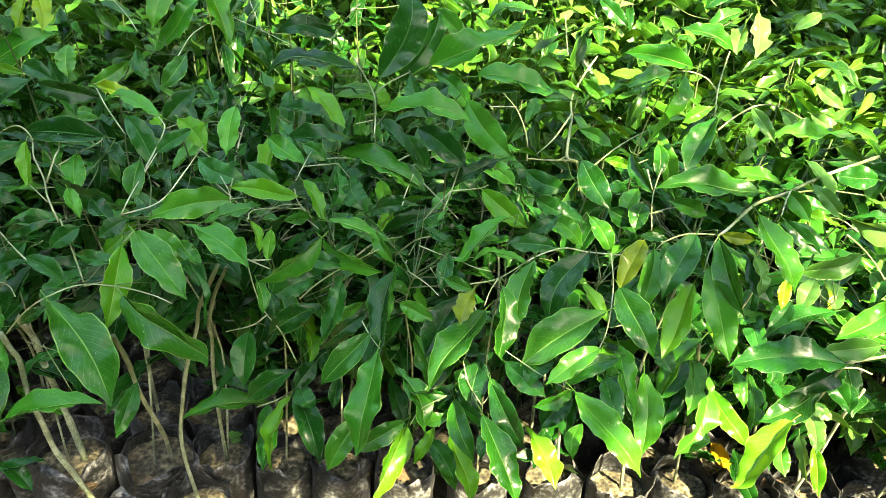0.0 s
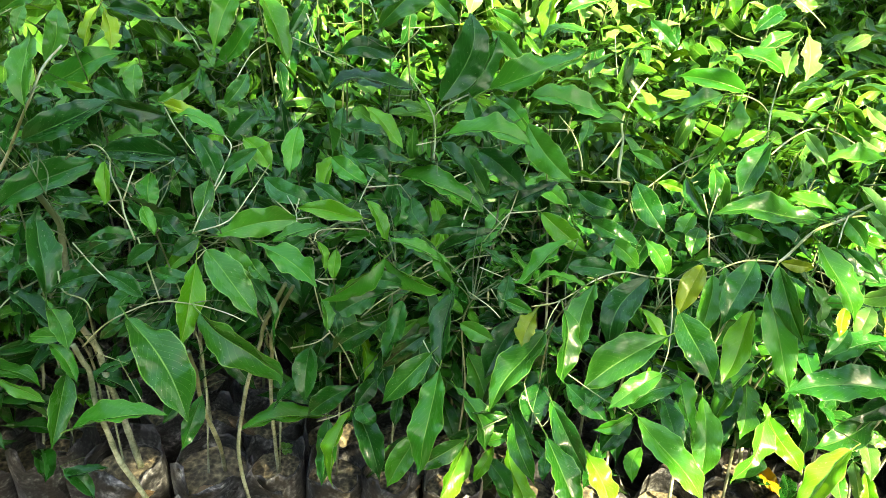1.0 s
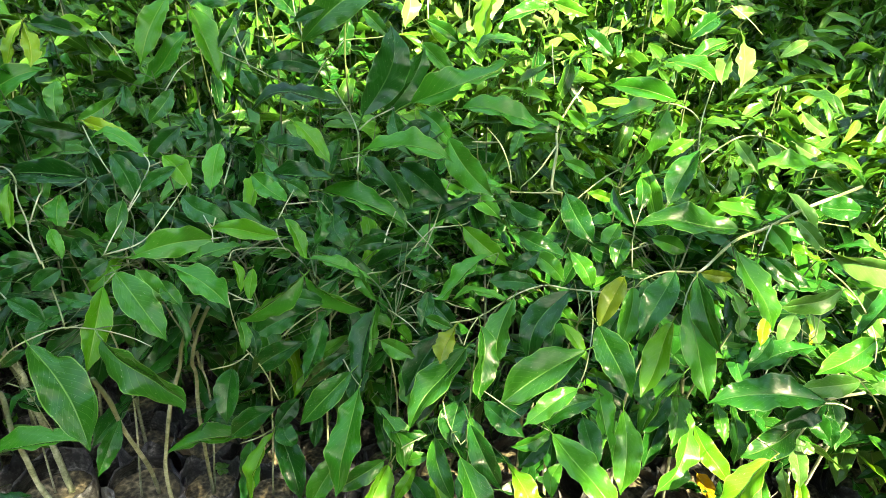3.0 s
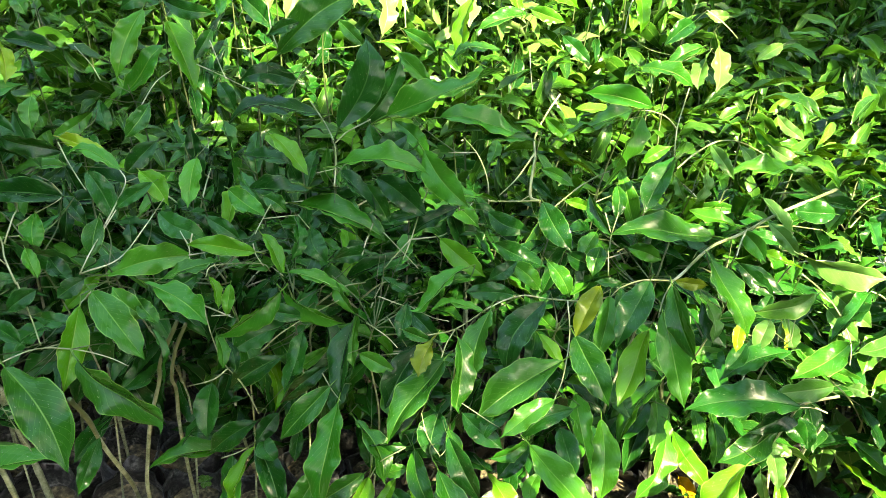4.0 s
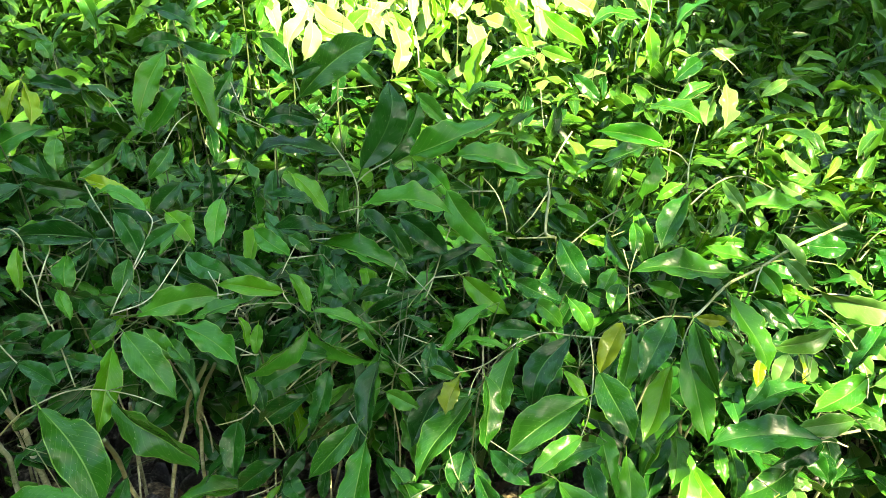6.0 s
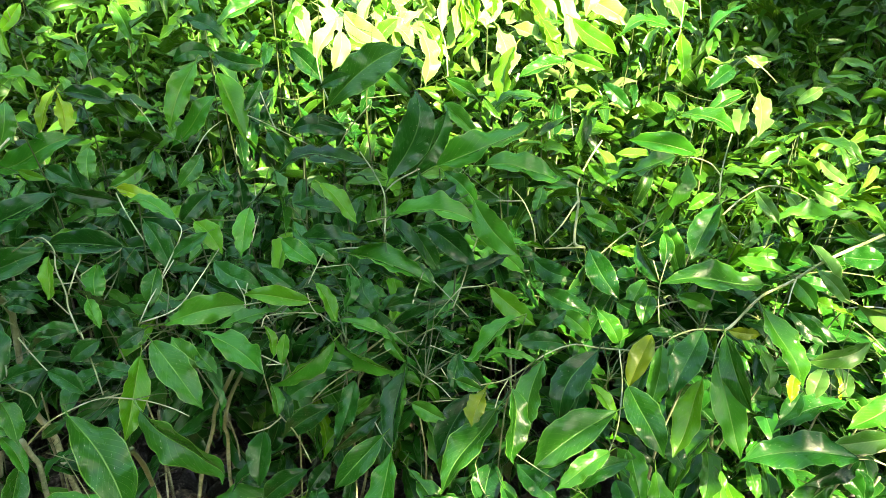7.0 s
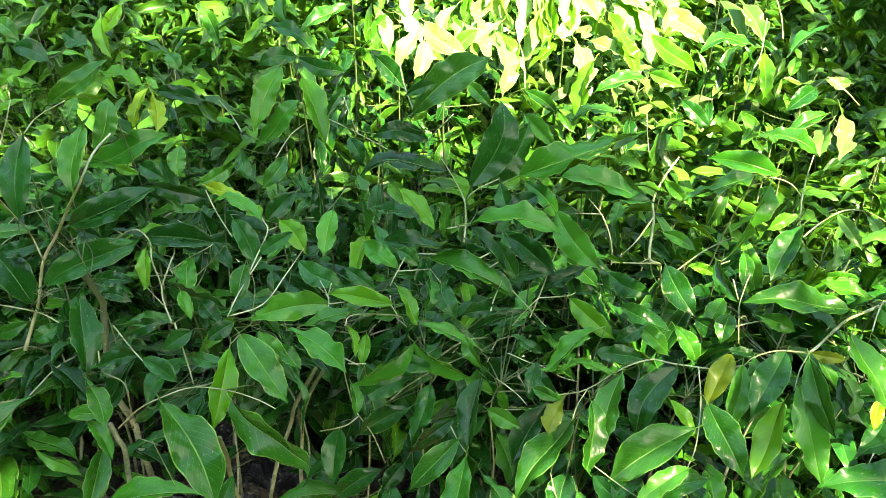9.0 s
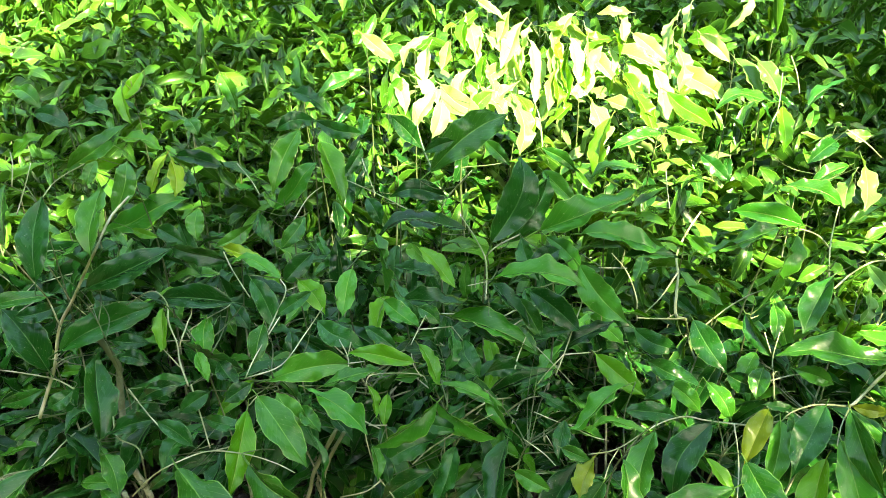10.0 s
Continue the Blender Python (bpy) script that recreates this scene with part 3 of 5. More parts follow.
leaf(p, (-0.033, 0.947, 0.661), 100, -4, -27, 0.063, 0.019, "dark")
leaf(p, (-0.093, 0.966, 0.782), -97, 0, 13, 0.125, 0.035, "fresh")
leaf(p, (-0.069, 0.759, 0.564), 172, -34, 13, 0.131, 0.040, "fresh")
leaf(p, (-0.032, 0.700, 0.505), 122, -17, -52, 0.069, 0.026, "green")
leaf(p, (-0.047, 0.746, 0.548), -148, -26, -15, 0.089, 0.030, "green")
leaf(p, (-0.029, 0.724, 0.473), 157, -27, -51, 0.109, 0.036, "young")
leaf(p, (0.006, 0.711, 0.489), 145, -37, -10, 0.052, 0.016, "young")
leaf(p, (-0.008, 0.700, 0.505), -80, 13, 38, 0.031, 0.017, "green")
leaf(p, (-0.004, 0.732, 0.447), -137, -28, 15, 0.062, 0.026, "dark")
leaf(p, (0.017, 0.718, 0.534), 94, 7, -86, 0.051, 0.017, "dark")
p = grown_sapling(0, 15, (0.082, 0.801, 0.651))
leaf(p, (0.148, 0.883, 0.648), 93, 4, -42, 0.066, 0.026, "dark")
leaf(p, (0.084, 0.874, 0.693), 122, -24, 8, 0.092, 0.029, "fresh")
leaf(p, (0.109, 0.838, 0.651), 97, 2, -3, 0.071, 0.019, "green")
leaf(p, (0.049, 0.804, 0.639), 156, -29, 22, 0.059, 0.020, "olive")
leaf(p, (0.073, 0.771, 0.661), -175, -37, -32, 0.091, 0.032, "green")
leaf(p, (0.113, 0.814, 0.672), 166, -35, 25, 0.100, 0.034, "green")
leaf(p, (0.059, 0.796, 0.606), 144, -29, 6, 0.123, 0.043, "green")
leaf(p, (0.049, 0.936, 0.697), -126, -21, 54, 0.081, 0.030, "young")
leaf(p, (0.156, 0.957, 0.653), 122, -19, -35, 0.050, 0.022, "dark")
leaf(p, (0.028, 0.763, 0.434), -162, -30, -23, 0.102, 0.035, "young")
leaf(p, (0.027, 0.720, 0.528), -158, -28, 12, 0.082, 0.026, "green")
leaf(p, (0.017, 0.737, 0.413), -153, -26, 14, 0.049, 0.021, "green")
leaf(p, (0.055, 0.622, 0.598), -151, -35, -7, 0.098, 0.034, "green")
leaf(p, (0.066, 0.681, 0.589), -143, -35, 43, 0.080, 0.029, "dark")
leaf(p, (0.055, 0.738, 0.573), 168, -31, -2, 0.057, 0.036, "dark")
leaf(p, (0.067, 0.713, 0.569), -169, -34, -2, 0.045, 0.020, "green")
leaf(p, (0.082, 0.715, 0.594), -129, -16, 30, 0.063, 0.027, "dark")
leaf(p, (0.063, 0.653, 0.546), 170, -30, 5, 0.035, 0.015, "dark")
leaf(p, (0.123, 0.765, 0.444), -148, -30, -9, 0.087, 0.031, "young")
# some low leaves from here are a tone deeper, painting soft half-shade
leaf(p, (0.160, 0.691, 0.581), 113, -14, -70, 0.053, 0.017, "fresh")
leaf(p, (0.138, 0.716, 0.598), 134, -22, -11, 0.050, 0.024, "dark")
p = grown_sapling(0, 16, (0.201, 0.825, 0.649))
leaf(p, (0.183, 0.842, 0.669), 145, -38, -8, 0.107, 0.041, "dark")
leaf(p, (0.200, 0.768, 0.635), 123, -16, -9, 0.127, 0.044, "green")
leaf(p, (0.173, 0.804, 0.646), -137, -31, 4, 0.056, 0.019, "young")
leaf(p, (0.200, 0.967, 0.649), -141, -35, 30, 0.060, 0.026, "green")
leaf(p, (0.141, 0.966, 0.648), -123, -24, 40, 0.067, 0.026, "green")
leaf(p, (0.260, 0.889, 0.663), 151, -28, -2, 0.085, 0.030, "olive")
leaf(p, (0.217, 0.799, 0.649), -153, -30, 23, 0.094, 0.041, "green")
leaf(p, (0.267, 0.861, 0.667), 165, -34, -10, 0.083, 0.029, "green")
leaf(p, (0.229, 0.981, 0.654), -108, -16, 74, 0.045, 0.029, "dark")
leaf(p, (0.161, 0.699, 0.563), 130, -29, -19, 0.054, 0.029, "dark")
leaf(p, (0.184, 0.702, 0.632), 122, -19, -17, 0.077, 0.025, "green")
leaf(p, (0.207, 0.702, 0.619), 114, -20, -30, 0.071, 0.024, "dark")
leaf(p, (0.154, 0.652, 0.610), -133, -30, 16, 0.110, 0.036, "green")
leaf(p, (0.176, 0.687, 0.531), 163, -31, 3, 0.044, 0.020, "fresh")
leaf(p, (0.196, 0.704, 0.587), -164, -29, 7, 0.060, 0.027, "dark")
leaf(p, (0.217, 0.749, 0.601), -169, -34, -8, 0.092, 0.032, "fresh")
leaf(p, (0.254, 0.749, 0.561), 176, -40, -3, 0.099, 0.035, "green")
p = grown_sapling(0, 17, (0.326, 0.906, 0.691))
leaf(p, (0.314, 0.860, 0.693), 147, -30, -6, 0.102, 0.039, "dark")
leaf(p, (0.312, 0.820, 0.647), 151, -32, 23, 0.107, 0.033, "young")
leaf(p, (0.340, 0.851, 0.694), -162, -37, 52, 0.100, 0.032, "green")
leaf(p, (0.329, 0.834, 0.665), -166, -41, 15, 0.120, 0.041, "fresh")
leaf(p, (0.349, 0.870, 0.689), -96, -3, 73, 0.042, 0.017, "olive")
leaf(p, (0.281, 0.868, 0.676), 172, -36, 3, 0.040, 0.019, "green")
leaf(p, (0.292, 0.893, 0.662), 88, 7, -40, 0.039, 0.013, "dark")
leaf(p, (0.411, 0.943, 0.714), 95, 1, -23, 0.141, 0.044, "green")
leaf(p, (0.301, 0.944, 0.691), -107, -12, 53, 0.049, 0.023, "green")
leaf(p, (0.274, 0.981, 0.667), 160, -37, 3, 0.046, 0.028, "green")
leaf(p, (0.366, 0.883, 0.513), 142, -24, 22, 0.122, 0.039, "green")
leaf(p, (0.356, 0.804, 0.515), 150, -33, -51, 0.120, 0.037, "green")
leaf(p, (0.357, 0.893, 0.464), 135, -27, -15, 0.070, 0.033, "dark")
leaf(p, (0.281, 0.817, 0.560), -154, -27, 22, 0.050, 0.026, "dark")
p = grown_sapling(0, 18, (0.426, 0.870, 0.676))
leaf(p, (0.381, 0.858, 0.679), -170, -36, -18, 0.067, 0.021, "light")
leaf(p, (0.395, 0.888, 0.711), -151, -40, 8, 0.108, 0.038, "green")
leaf(p, (0.448, 0.927, 0.683), -125, -29, 56, 0.064, 0.024, "dark")
leaf(p, (0.383, 0.855, 0.668), -145, -39, 65, 0.064, 0.024, "dark")
leaf(p, (0.458, 0.861, 0.599), 131, -28, -1, 0.047, 0.025, "dark")
leaf(p, (0.377, 0.828, 0.471), -142, -36, 18, 0.088, 0.030, "young")
leaf(p, (0.403, 0.842, 0.501), -171, -34, 0, 0.057, 0.020, "green")
leaf(p, (0.510, 0.780, 0.567), 91, -5, -18, 0.147, 0.049, "dark")
leaf(p, (0.420, 0.696, 0.546), 128, -28, 14, 0.109, 0.038, "young")
leaf(p, (0.441, 0.739, 0.477), 176, -31, 36, 0.049, 0.019, "green")
leaf(p, (0.447, 0.868, 0.630), 161, -42, -2, 0.042, 0.017, "yellow")
leaf(p, (0.445, 0.934, 0.675), -119, -15, 30, 0.074, 0.025, "dark")
p = grown_sapling(0, 19, (0.542, 0.910, 0.572))
leaf(p, (0.550, 0.837, 0.516), 114, -9, -59, 0.097, 0.033, "dark")
leaf(p, (0.513, 0.820, 0.491), 113, -20, -40, 0.096, 0.038, "green")
leaf(p, (0.551, 0.880, 0.399), 178, -35, 6, 0.065, 0.027, "light")
leaf(p, (0.551, 0.870, 0.409), -122, -17, 43, 0.024, 0.018, "light")
leaf(p, (0.524, 0.843, 0.383), -180, -30, 57, 0.067, 0.022, "light")
leaf(p, (0.532, 0.860, 0.485), -145, -26, 39, 0.055, 0.028, "dark")
leaf(p, (0.564, 0.815, 0.572), 100, -4, -56, 0.085, 0.030, "light")
leaf(p, (0.573, 0.943, 0.628), 107, -9, -70, 0.099, 0.032, "light")
leaf(p, (0.511, 0.923, 0.596), 146, -34, 0, 0.054, 0.028, "light")
leaf(p, (0.552, 0.962, 0.569), -167, -36, 27, 0.046, 0.031, "light")
leaf(p, (0.546, 0.963, 0.568), 178, -32, -29, 0.055, 0.016, "yellow")
leaf(p, (0.534, 0.885, 0.572), 108, -16, -2, 0.112, 0.035, "dark")
leaf(p, (0.571, 0.883, 0.456), -161, -40, 25, 0.050, 0.029, "dark")
leaf(p, (0.512, 0.841, 0.440), -101, -6, 37, 0.033, 0.019, "light")
p = grown_sapling(0, 20, (0.634, 0.960, 0.511))
leaf(p, (0.603, 0.926, 0.281), -179, -38, 16, 0.077, 0.024, "young")
leaf(p, (0.631, 0.919, 0.562), 117, -15, -23, 0.108, 0.040, "fresh")
leaf(p, (0.668, 0.945, 0.461), -118, -7, 45, 0.032, 0.020, "light")
p = grown_sapling(2, 7, (-0.763, 1.133, 0.967))
leaf(p, (-0.752, 1.105, 0.858), -60, 33, 63, 0.115, 0.037, "green")
leaf(p, (-0.769, 1.078, 0.952), -98, -17, 45, 0.059, 0.030, "dark")
leaf(p, (-0.717, 1.128, 0.963), -99, -21, 49, 0.041, 0.031, "dark")
leaf(p, (-0.813, 1.102, 0.982), -110, -23, 33, 0.061, 0.026, "green")
p = grown_sapling(2, 8, (-0.652, 1.105, 0.872))
leaf(p, (-0.625, 1.112, 0.750), 80, 11, -53, 0.049, 0.015, "young")
leaf(p, (-0.634, 1.134, 0.757), -108, -18, 40, 0.052, 0.028, "dark")
leaf(p, (-0.637, 1.017, 0.826), -2, 48, 18, 0.083, 0.032, "green")
leaf(p, (-0.715, 1.095, 0.872), -77, 9, 112, 0.064, 0.021, "young")
leaf(p, (-0.649, 1.016, 0.904), 168, -50, -29, 0.038, 0.019, "green")
p = grown_sapling(2, 9, (-0.508, 1.158, 0.744))
leaf(p, (-0.504, 1.079, 0.732), 89, 13, -83, 0.091, 0.030, "dark")
leaf(p, (-0.525, 1.123, 0.735), -101, -10, 38, 0.078, 0.025, "yellow")
leaf(p, (-0.494, 1.181, 0.753), 120, -26, -81, 0.074, 0.024, "green")
p = grown_sapling(2, 10, (-0.405, 1.078, 0.743))
leaf(p, (-0.405, 1.037, 0.729), 78, 7, -12, 0.084, 0.027, "fresh")
leaf(p, (-0.375, 1.110, 0.741), 139, -33, -45, 0.070, 0.030, "dark")
leaf(p, (-0.434, 0.997, 0.744), -134, -34, 13, 0.083, 0.031, "dark")
p = grown_sapling(2, 11, (-0.331, 1.101, 0.738))
leaf(p, (-0.349, 1.001, 0.729), 130, -23, -46, 0.062, 0.021, "dark")
leaf(p, (-0.292, 1.176, 0.750), -160, -38, -45, 0.114, 0.025, "green")
leaf(p, (-0.306, 1.071, 0.735), -180, -34, 2, 0.081, 0.032, "fresh")
leaf(p, (-0.378, 1.037, 0.727), -131, -24, 15, 0.072, 0.031, "young")
p = grown_sapling(2, 12, (-0.227, 1.091, 0.729))
leaf(p, (-0.256, 1.141, 0.711), -103, -5, 24, 0.080, 0.028, "dark")
leaf(p, (-0.219, 1.010, 0.723), -91, -2, 22, 0.127, 0.039, "dark")
leaf(p, (-0.236, 1.042, 0.731), -140, -28, -4, 0.076, 0.024, "dark")
leaf(p, (-0.244, 0.998, 0.725), -120, -19, 31, 0.069, 0.032, "fresh")
leaf(p, (-0.195, 0.989, 0.722), -116, -22, 34, 0.042, 0.023, "green")
leaf(p, (-0.214, 1.184, 0.885), -70, 18, 62, 0.050, 0.020, "dark")
p = grown_sapling(2, 13, (-0.109, 1.079, 0.754))
leaf(p, (-0.150, 1.004, 0.703), -106, -12, 12, 0.127, 0.042, "fresh")
leaf(p, (-0.093, 1.026, 0.747), -131, -27, 6, 0.083, 0.029, "dark")
leaf(p, (-0.124, 0.991, 0.692), -113, -12, 16, 0.069, 0.023, "dark")
leaf(p, (-0.100, 1.066, 0.792), -21, 50, 37, 0.137, 0.054, "dark")
leaf(p, (-0.079, 1.158, 0.754), -35, 42, 71, 0.130, 0.045, "dark")
p = grown_sapling(2, 14, (-0.017, 1.070, 0.791))
leaf(p, (-0.033, 1.066, 0.814), -77, 20, 29, 0.186, 0.057, "fresh")
leaf(p, (-0.023, 1.103, 0.791), -131, -27, 35, 0.078, 0.027, "fresh")
leaf(p, (0.022, 1.009, 0.791), -138, -26, 58, 0.106, 0.041, "fresh")
leaf(p, (-0.041, 1.015, 0.744), -127, -18, 41, 0.091, 0.035, "dark")
leaf(p, (-0.060, 1.024, 0.727), -138, -31, 27, 0.067, 0.026, "green")
leaf(p, (-0.063, 0.999, 0.695), -134, -23, 25, 0.056, 0.026, "green")
leaf(p, (0.075, 1.014, 0.705), 113, -22, -23, 0.086, 0.026, "dark")
leaf(p, (0.016, 1.004, 0.693), 106, -8, -34, 0.056, 0.017, "dark")
leaf(p, (-0.004, 1.075, 0.783), 126, -18, -44, 0.056, 0.031, "dark")
leaf(p, (-0.059, 1.092, 0.791), -151, -34, 43, 0.077, 0.027, "dark")
p = grown_sapling(2, 15, (0.065, 1.192, 0.722))
leaf(p, (0.035, 1.087, 0.694), -99, -6, 18, 0.104, 0.034, "fresh")
leaf(p, (0.127, 1.172, 0.611), -116, -12, 49, 0.078, 0.035, "dark")
leaf(p, (0.129, 1.024, 0.641), -106, -17, 44, 0.083, 0.035, "dark")
leaf(p, (-0.032, 1.365, 0.805), -119, -35, 42, 0.085, 0.029, "green")
p = grown_sapling(2, 16, (0.243, 1.134, 0.657))
leaf(p, (0.209, 1.140, 0.650), -149, -29, 35, 0.097, 0.041, "dark")
leaf(p, (0.244, 1.141, 0.653), -109, -7, 54, 0.044, 0.016, "young")
leaf(p, (0.276, 1.031, 0.662), 149, -29, 1, 0.061, 0.027, "green")
p = grown_sapling(2, 17, (0.294, 1.139, 0.691))
leaf(p, (0.317, 1.123, 0.692), 175, -39, -1, 0.056, 0.023, "green")
leaf(p, (0.272, 1.095, 0.688), -143, -36, 75, 0.073, 0.024, "dark")
p = grown_sapling(2, 18, (0.451, 1.151, 0.698))
leaf(p, (0.469, 1.014, 0.690), 75, 12, -15, 0.071, 0.023, "young")
leaf(p, (0.469, 1.190, 0.701), 159, -33, -46, 0.073, 0.023, "light")
leaf(p, (0.414, 1.161, 0.696), -159, -36, 66, 0.048, 0.016, "light")
p = grown_sapling(2, 19, (0.522, 1.088, 0.657))
leaf(p, (0.493, 1.047, 0.666), -147, -28, 68, 0.057, 0.027, "fresh")
leaf(p, (0.555, 1.104, 0.649), -141, -28, 45, 0.070, 0.023, "light")
leaf(p, (0.520, 1.023, 0.645), -107, -15, 25, 0.063, 0.021, "young")
p = grown_sapling(2, 20, (0.622, 1.084, 0.618))
leaf(p, (0.602, 1.117, 0.612), 39, 36, -8, 0.083, 0.026, "light")
leaf(p, (0.589, 1.034, 0.634), -107, -6, 104, 0.119, 0.040, "light")
leaf(p, (0.652, 1.039, 0.570), -125, -29, 53, 0.077, 0.039, "light")
leaf(p, (0.644, 1.024, 0.548), -130, -31, 48, 0.065, 0.033, "light")
p = grown_sapling(2, 21, (0.745, 1.070, 0.387))
leaf(p, (0.731, 1.042, 0.304), 153, -34, 14, 0.120, 0.039, "light")
leaf(p, (0.754, 1.088, 0.292), -170, -39, 23, 0.149, 0.050, "light")
leaf(p, (0.746, 1.038, 0.363), -122, -20, 52, 0.088, 0.033, "light")
leaf(p, (0.749, 0.992, 0.458), 146, -27, -7, 0.066, 0.031, "young")
p = grown_sapling(2, 22, (0.827, 1.137, 0.343))
leaf(p, (0.852, 1.152, 0.142), 169, -41, 13, 0.090, 0.031, "light")
leaf(p, (0.847, 1.130, 0.292), -162, -29, 27, 0.109, 0.037, "light")
leaf(p, (0.693, 0.987, 0.495), -78, 16, 23, 0.079, 0.032, "light")
leaf(p, (0.917, 1.158, 0.078), 180, -29, 13, 0.101, 0.041, "light")
p = grown_sapling(4, 7, (-0.750, 1.334, 0.945))
leaf(p, (-0.776, 1.220, 0.710), -74, 19, 43, 0.160, 0.051, "fresh")
leaf(p, (-0.747, 1.240, 0.864), -97, -5, 16, 0.094, 0.030, "young")
leaf(p, (-0.737, 1.403, 0.791), 163, -48, 7, 0.092, 0.032, "yellow")
leaf(p, (-0.741, 1.358, 0.954), 151, -39, -54, 0.061, 0.023, "young")
leaf(p, (-0.750, 1.301, 0.945), -143, -46, 50, 0.081, 0.026, "young")
p = grown_sapling(4, 8, (-0.653, 1.318, 0.841))
leaf(p, (-0.601, 1.215, 0.760), -166, -44, 2, 0.057, 0.031, "green")
leaf(p, (-0.677, 1.292, 0.827), -153, -42, -39, 0.084, 0.027, "yellow")
leaf(p, (-0.679, 1.318, 0.816), -91, -6, 42, 0.089, 0.030, "dark")
leaf(p, (-0.653, 1.326, 0.884), -129, -34, 20, 0.043, 0.027, "green")
p = grown_sapling(4, 9, (-0.483, 1.308, 0.750))
leaf(p, (-0.501, 1.229, 0.753), -149, -38, 19, 0.058, 0.025, "dark")
leaf(p, (-0.523, 1.368, 0.705), -50, 39, 29, 0.125, 0.040, "fresh")
leaf(p, (-0.425, 1.237, 0.748), 154, -32, -35, 0.073, 0.030, "green")
p = grown_sapling(4, 11, (-0.297, 1.407, 0.807))
leaf(p, (-0.344, 1.358, 0.742), -133, -43, 28, 0.059, 0.029, "dark")
leaf(p, (-0.250, 1.395, 0.828), 68, 38, -43, 0.081, 0.034, "dark")
p = grown_sapling(4, 12, (-0.193, 1.256, 0.801))
leaf(p, (-0.153, 1.243, 0.739), 98, -7, -17, 0.149, 0.045, "dark")
leaf(p, (-0.226, 1.201, 0.718), -132, -23, 1, 0.099, 0.034, "young")
leaf(p, (-0.186, 1.258, 0.786), 101, 2, -53, 0.095, 0.036, "dark")
leaf(p, (-0.208, 1.204, 0.847), -60, 31, 53, 0.158, 0.058, "green")
p = grown_sapling(4, 15, (0.084, 1.431, 0.770))
leaf(p, (0.041, 1.345, 0.698), -98, -1, 23, 0.148, 0.053, "fresh")
leaf(p, (0.139, 1.255, 0.701), 160, -35, 2, 0.049, 0.024, "green")
leaf(p, (0.120, 1.340, 0.663), -97, 4, 26, 0.093, 0.030, "dark")
leaf(p, (0.151, 1.519, 0.770), 107, -11, -18, 0.098, 0.032, "green")
leaf(p, (-0.034, 1.548, 0.791), -108, -27, 49, 0.079, 0.025, "green")
p = grown_sapling(4, 16, (0.219, 1.348, 0.666))
leaf(p, (0.235, 1.403, 0.684), -127, -29, 53, 0.064, 0.022, "young")
leaf(p, (0.219, 1.261, 0.648), -118, -15, 52, 0.064, 0.022, "green")
leaf(p, (0.202, 1.290, 0.616), -129, -22, 41, 0.057, 0.020, "dark")
p = grown_sapling(4, 17, (0.386, 1.346, 0.758))
leaf(p, (0.403, 1.321, 0.745), 81, 6, -45, 0.119, 0.040, "fresh")
leaf(p, (0.359, 1.208, 0.772), 146, -33, -67, 0.150, 0.052, "green")
leaf(p, (0.395, 1.418, 0.701), 113, -15, -8, 0.156, 0.050, "green")
p = grown_sapling(4, 18, (0.452, 1.277, 0.712))
leaf(p, (0.422, 1.203, 0.708), 144, -35, 6, 0.112, 0.038, "dark")
leaf(p, (0.419, 1.226, 0.715), 114, -21, -40, 0.058, 0.020, "fresh")
leaf(p, (0.514, 1.311, 0.685), -144, -35, 43, 0.074, 0.023, "light")
p = grown_sapling(4, 20, (0.676, 1.339, 0.644))
leaf(p, (0.720, 1.336, 0.629), 102, -3, -9, 0.195, 0.043, "green")
leaf(p, (0.589, 1.372, 0.658), -146, -36, 37, 0.058, 0.023, "light")
leaf(p, (0.717, 1.220, 0.607), 90, 6, -48, 0.073, 0.041, "dark")
p = grown_sapling(6, 9, (-0.487, 1.530, 0.836))
leaf(p, (-0.487, 1.440, 0.840), 166, -42, -17, 0.142, 0.045, "young")
leaf(p, (-0.488, 1.559, 0.825), 114, -10, -62, 0.084, 0.037, "dark")
p = grown_sapling(6, 10, (-0.517, 1.609, 0.840))
leaf(p, (-0.462, 1.483, 0.807), -143, -45, -5, 0.147, 0.048, "young")
leaf(p, (-0.470, 1.499, 0.841), -91, -12, 66, 0.097, 0.033, "dark")
leaf(p, (-0.618, 1.755, 0.840), -105, -20, 32, 0.129, 0.040, "dark")
p = grown_sapling(6, 11, (-0.352, 1.527, 0.844))
leaf(p, (-0.365, 1.420, 0.815), 153, -40, -53, 0.065, 0.026, "dark")
leaf(p, (-0.340, 1.574, 0.853), -19, 45, 42, 0.075, 0.031, "green")
# pale leaves from this row back have the sunlit patch painted in
p = grown_sapling(6, 12, (-0.178, 1.570, 0.892))
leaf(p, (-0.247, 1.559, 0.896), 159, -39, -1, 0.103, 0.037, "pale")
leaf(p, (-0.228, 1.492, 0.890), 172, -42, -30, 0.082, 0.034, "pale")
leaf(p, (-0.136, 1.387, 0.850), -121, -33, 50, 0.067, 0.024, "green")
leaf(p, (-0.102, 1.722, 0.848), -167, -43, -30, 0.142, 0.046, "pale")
p = grown_sapling(6, 19, (0.515, 1.594, 0.764))
leaf(p, (0.558, 1.601, 0.767), 117, -23, -23, 0.097, 0.033, "green")
leaf(p, (0.578, 1.612, 0.753), 154, -43, 42, 0.086, 0.029, "light")
leaf(p, (0.411, 1.480, 0.761), -98, -18, 30, 0.108, 0.035, "green")
p = grown_sapling(6, 21, (0.673, 1.588, 0.668))
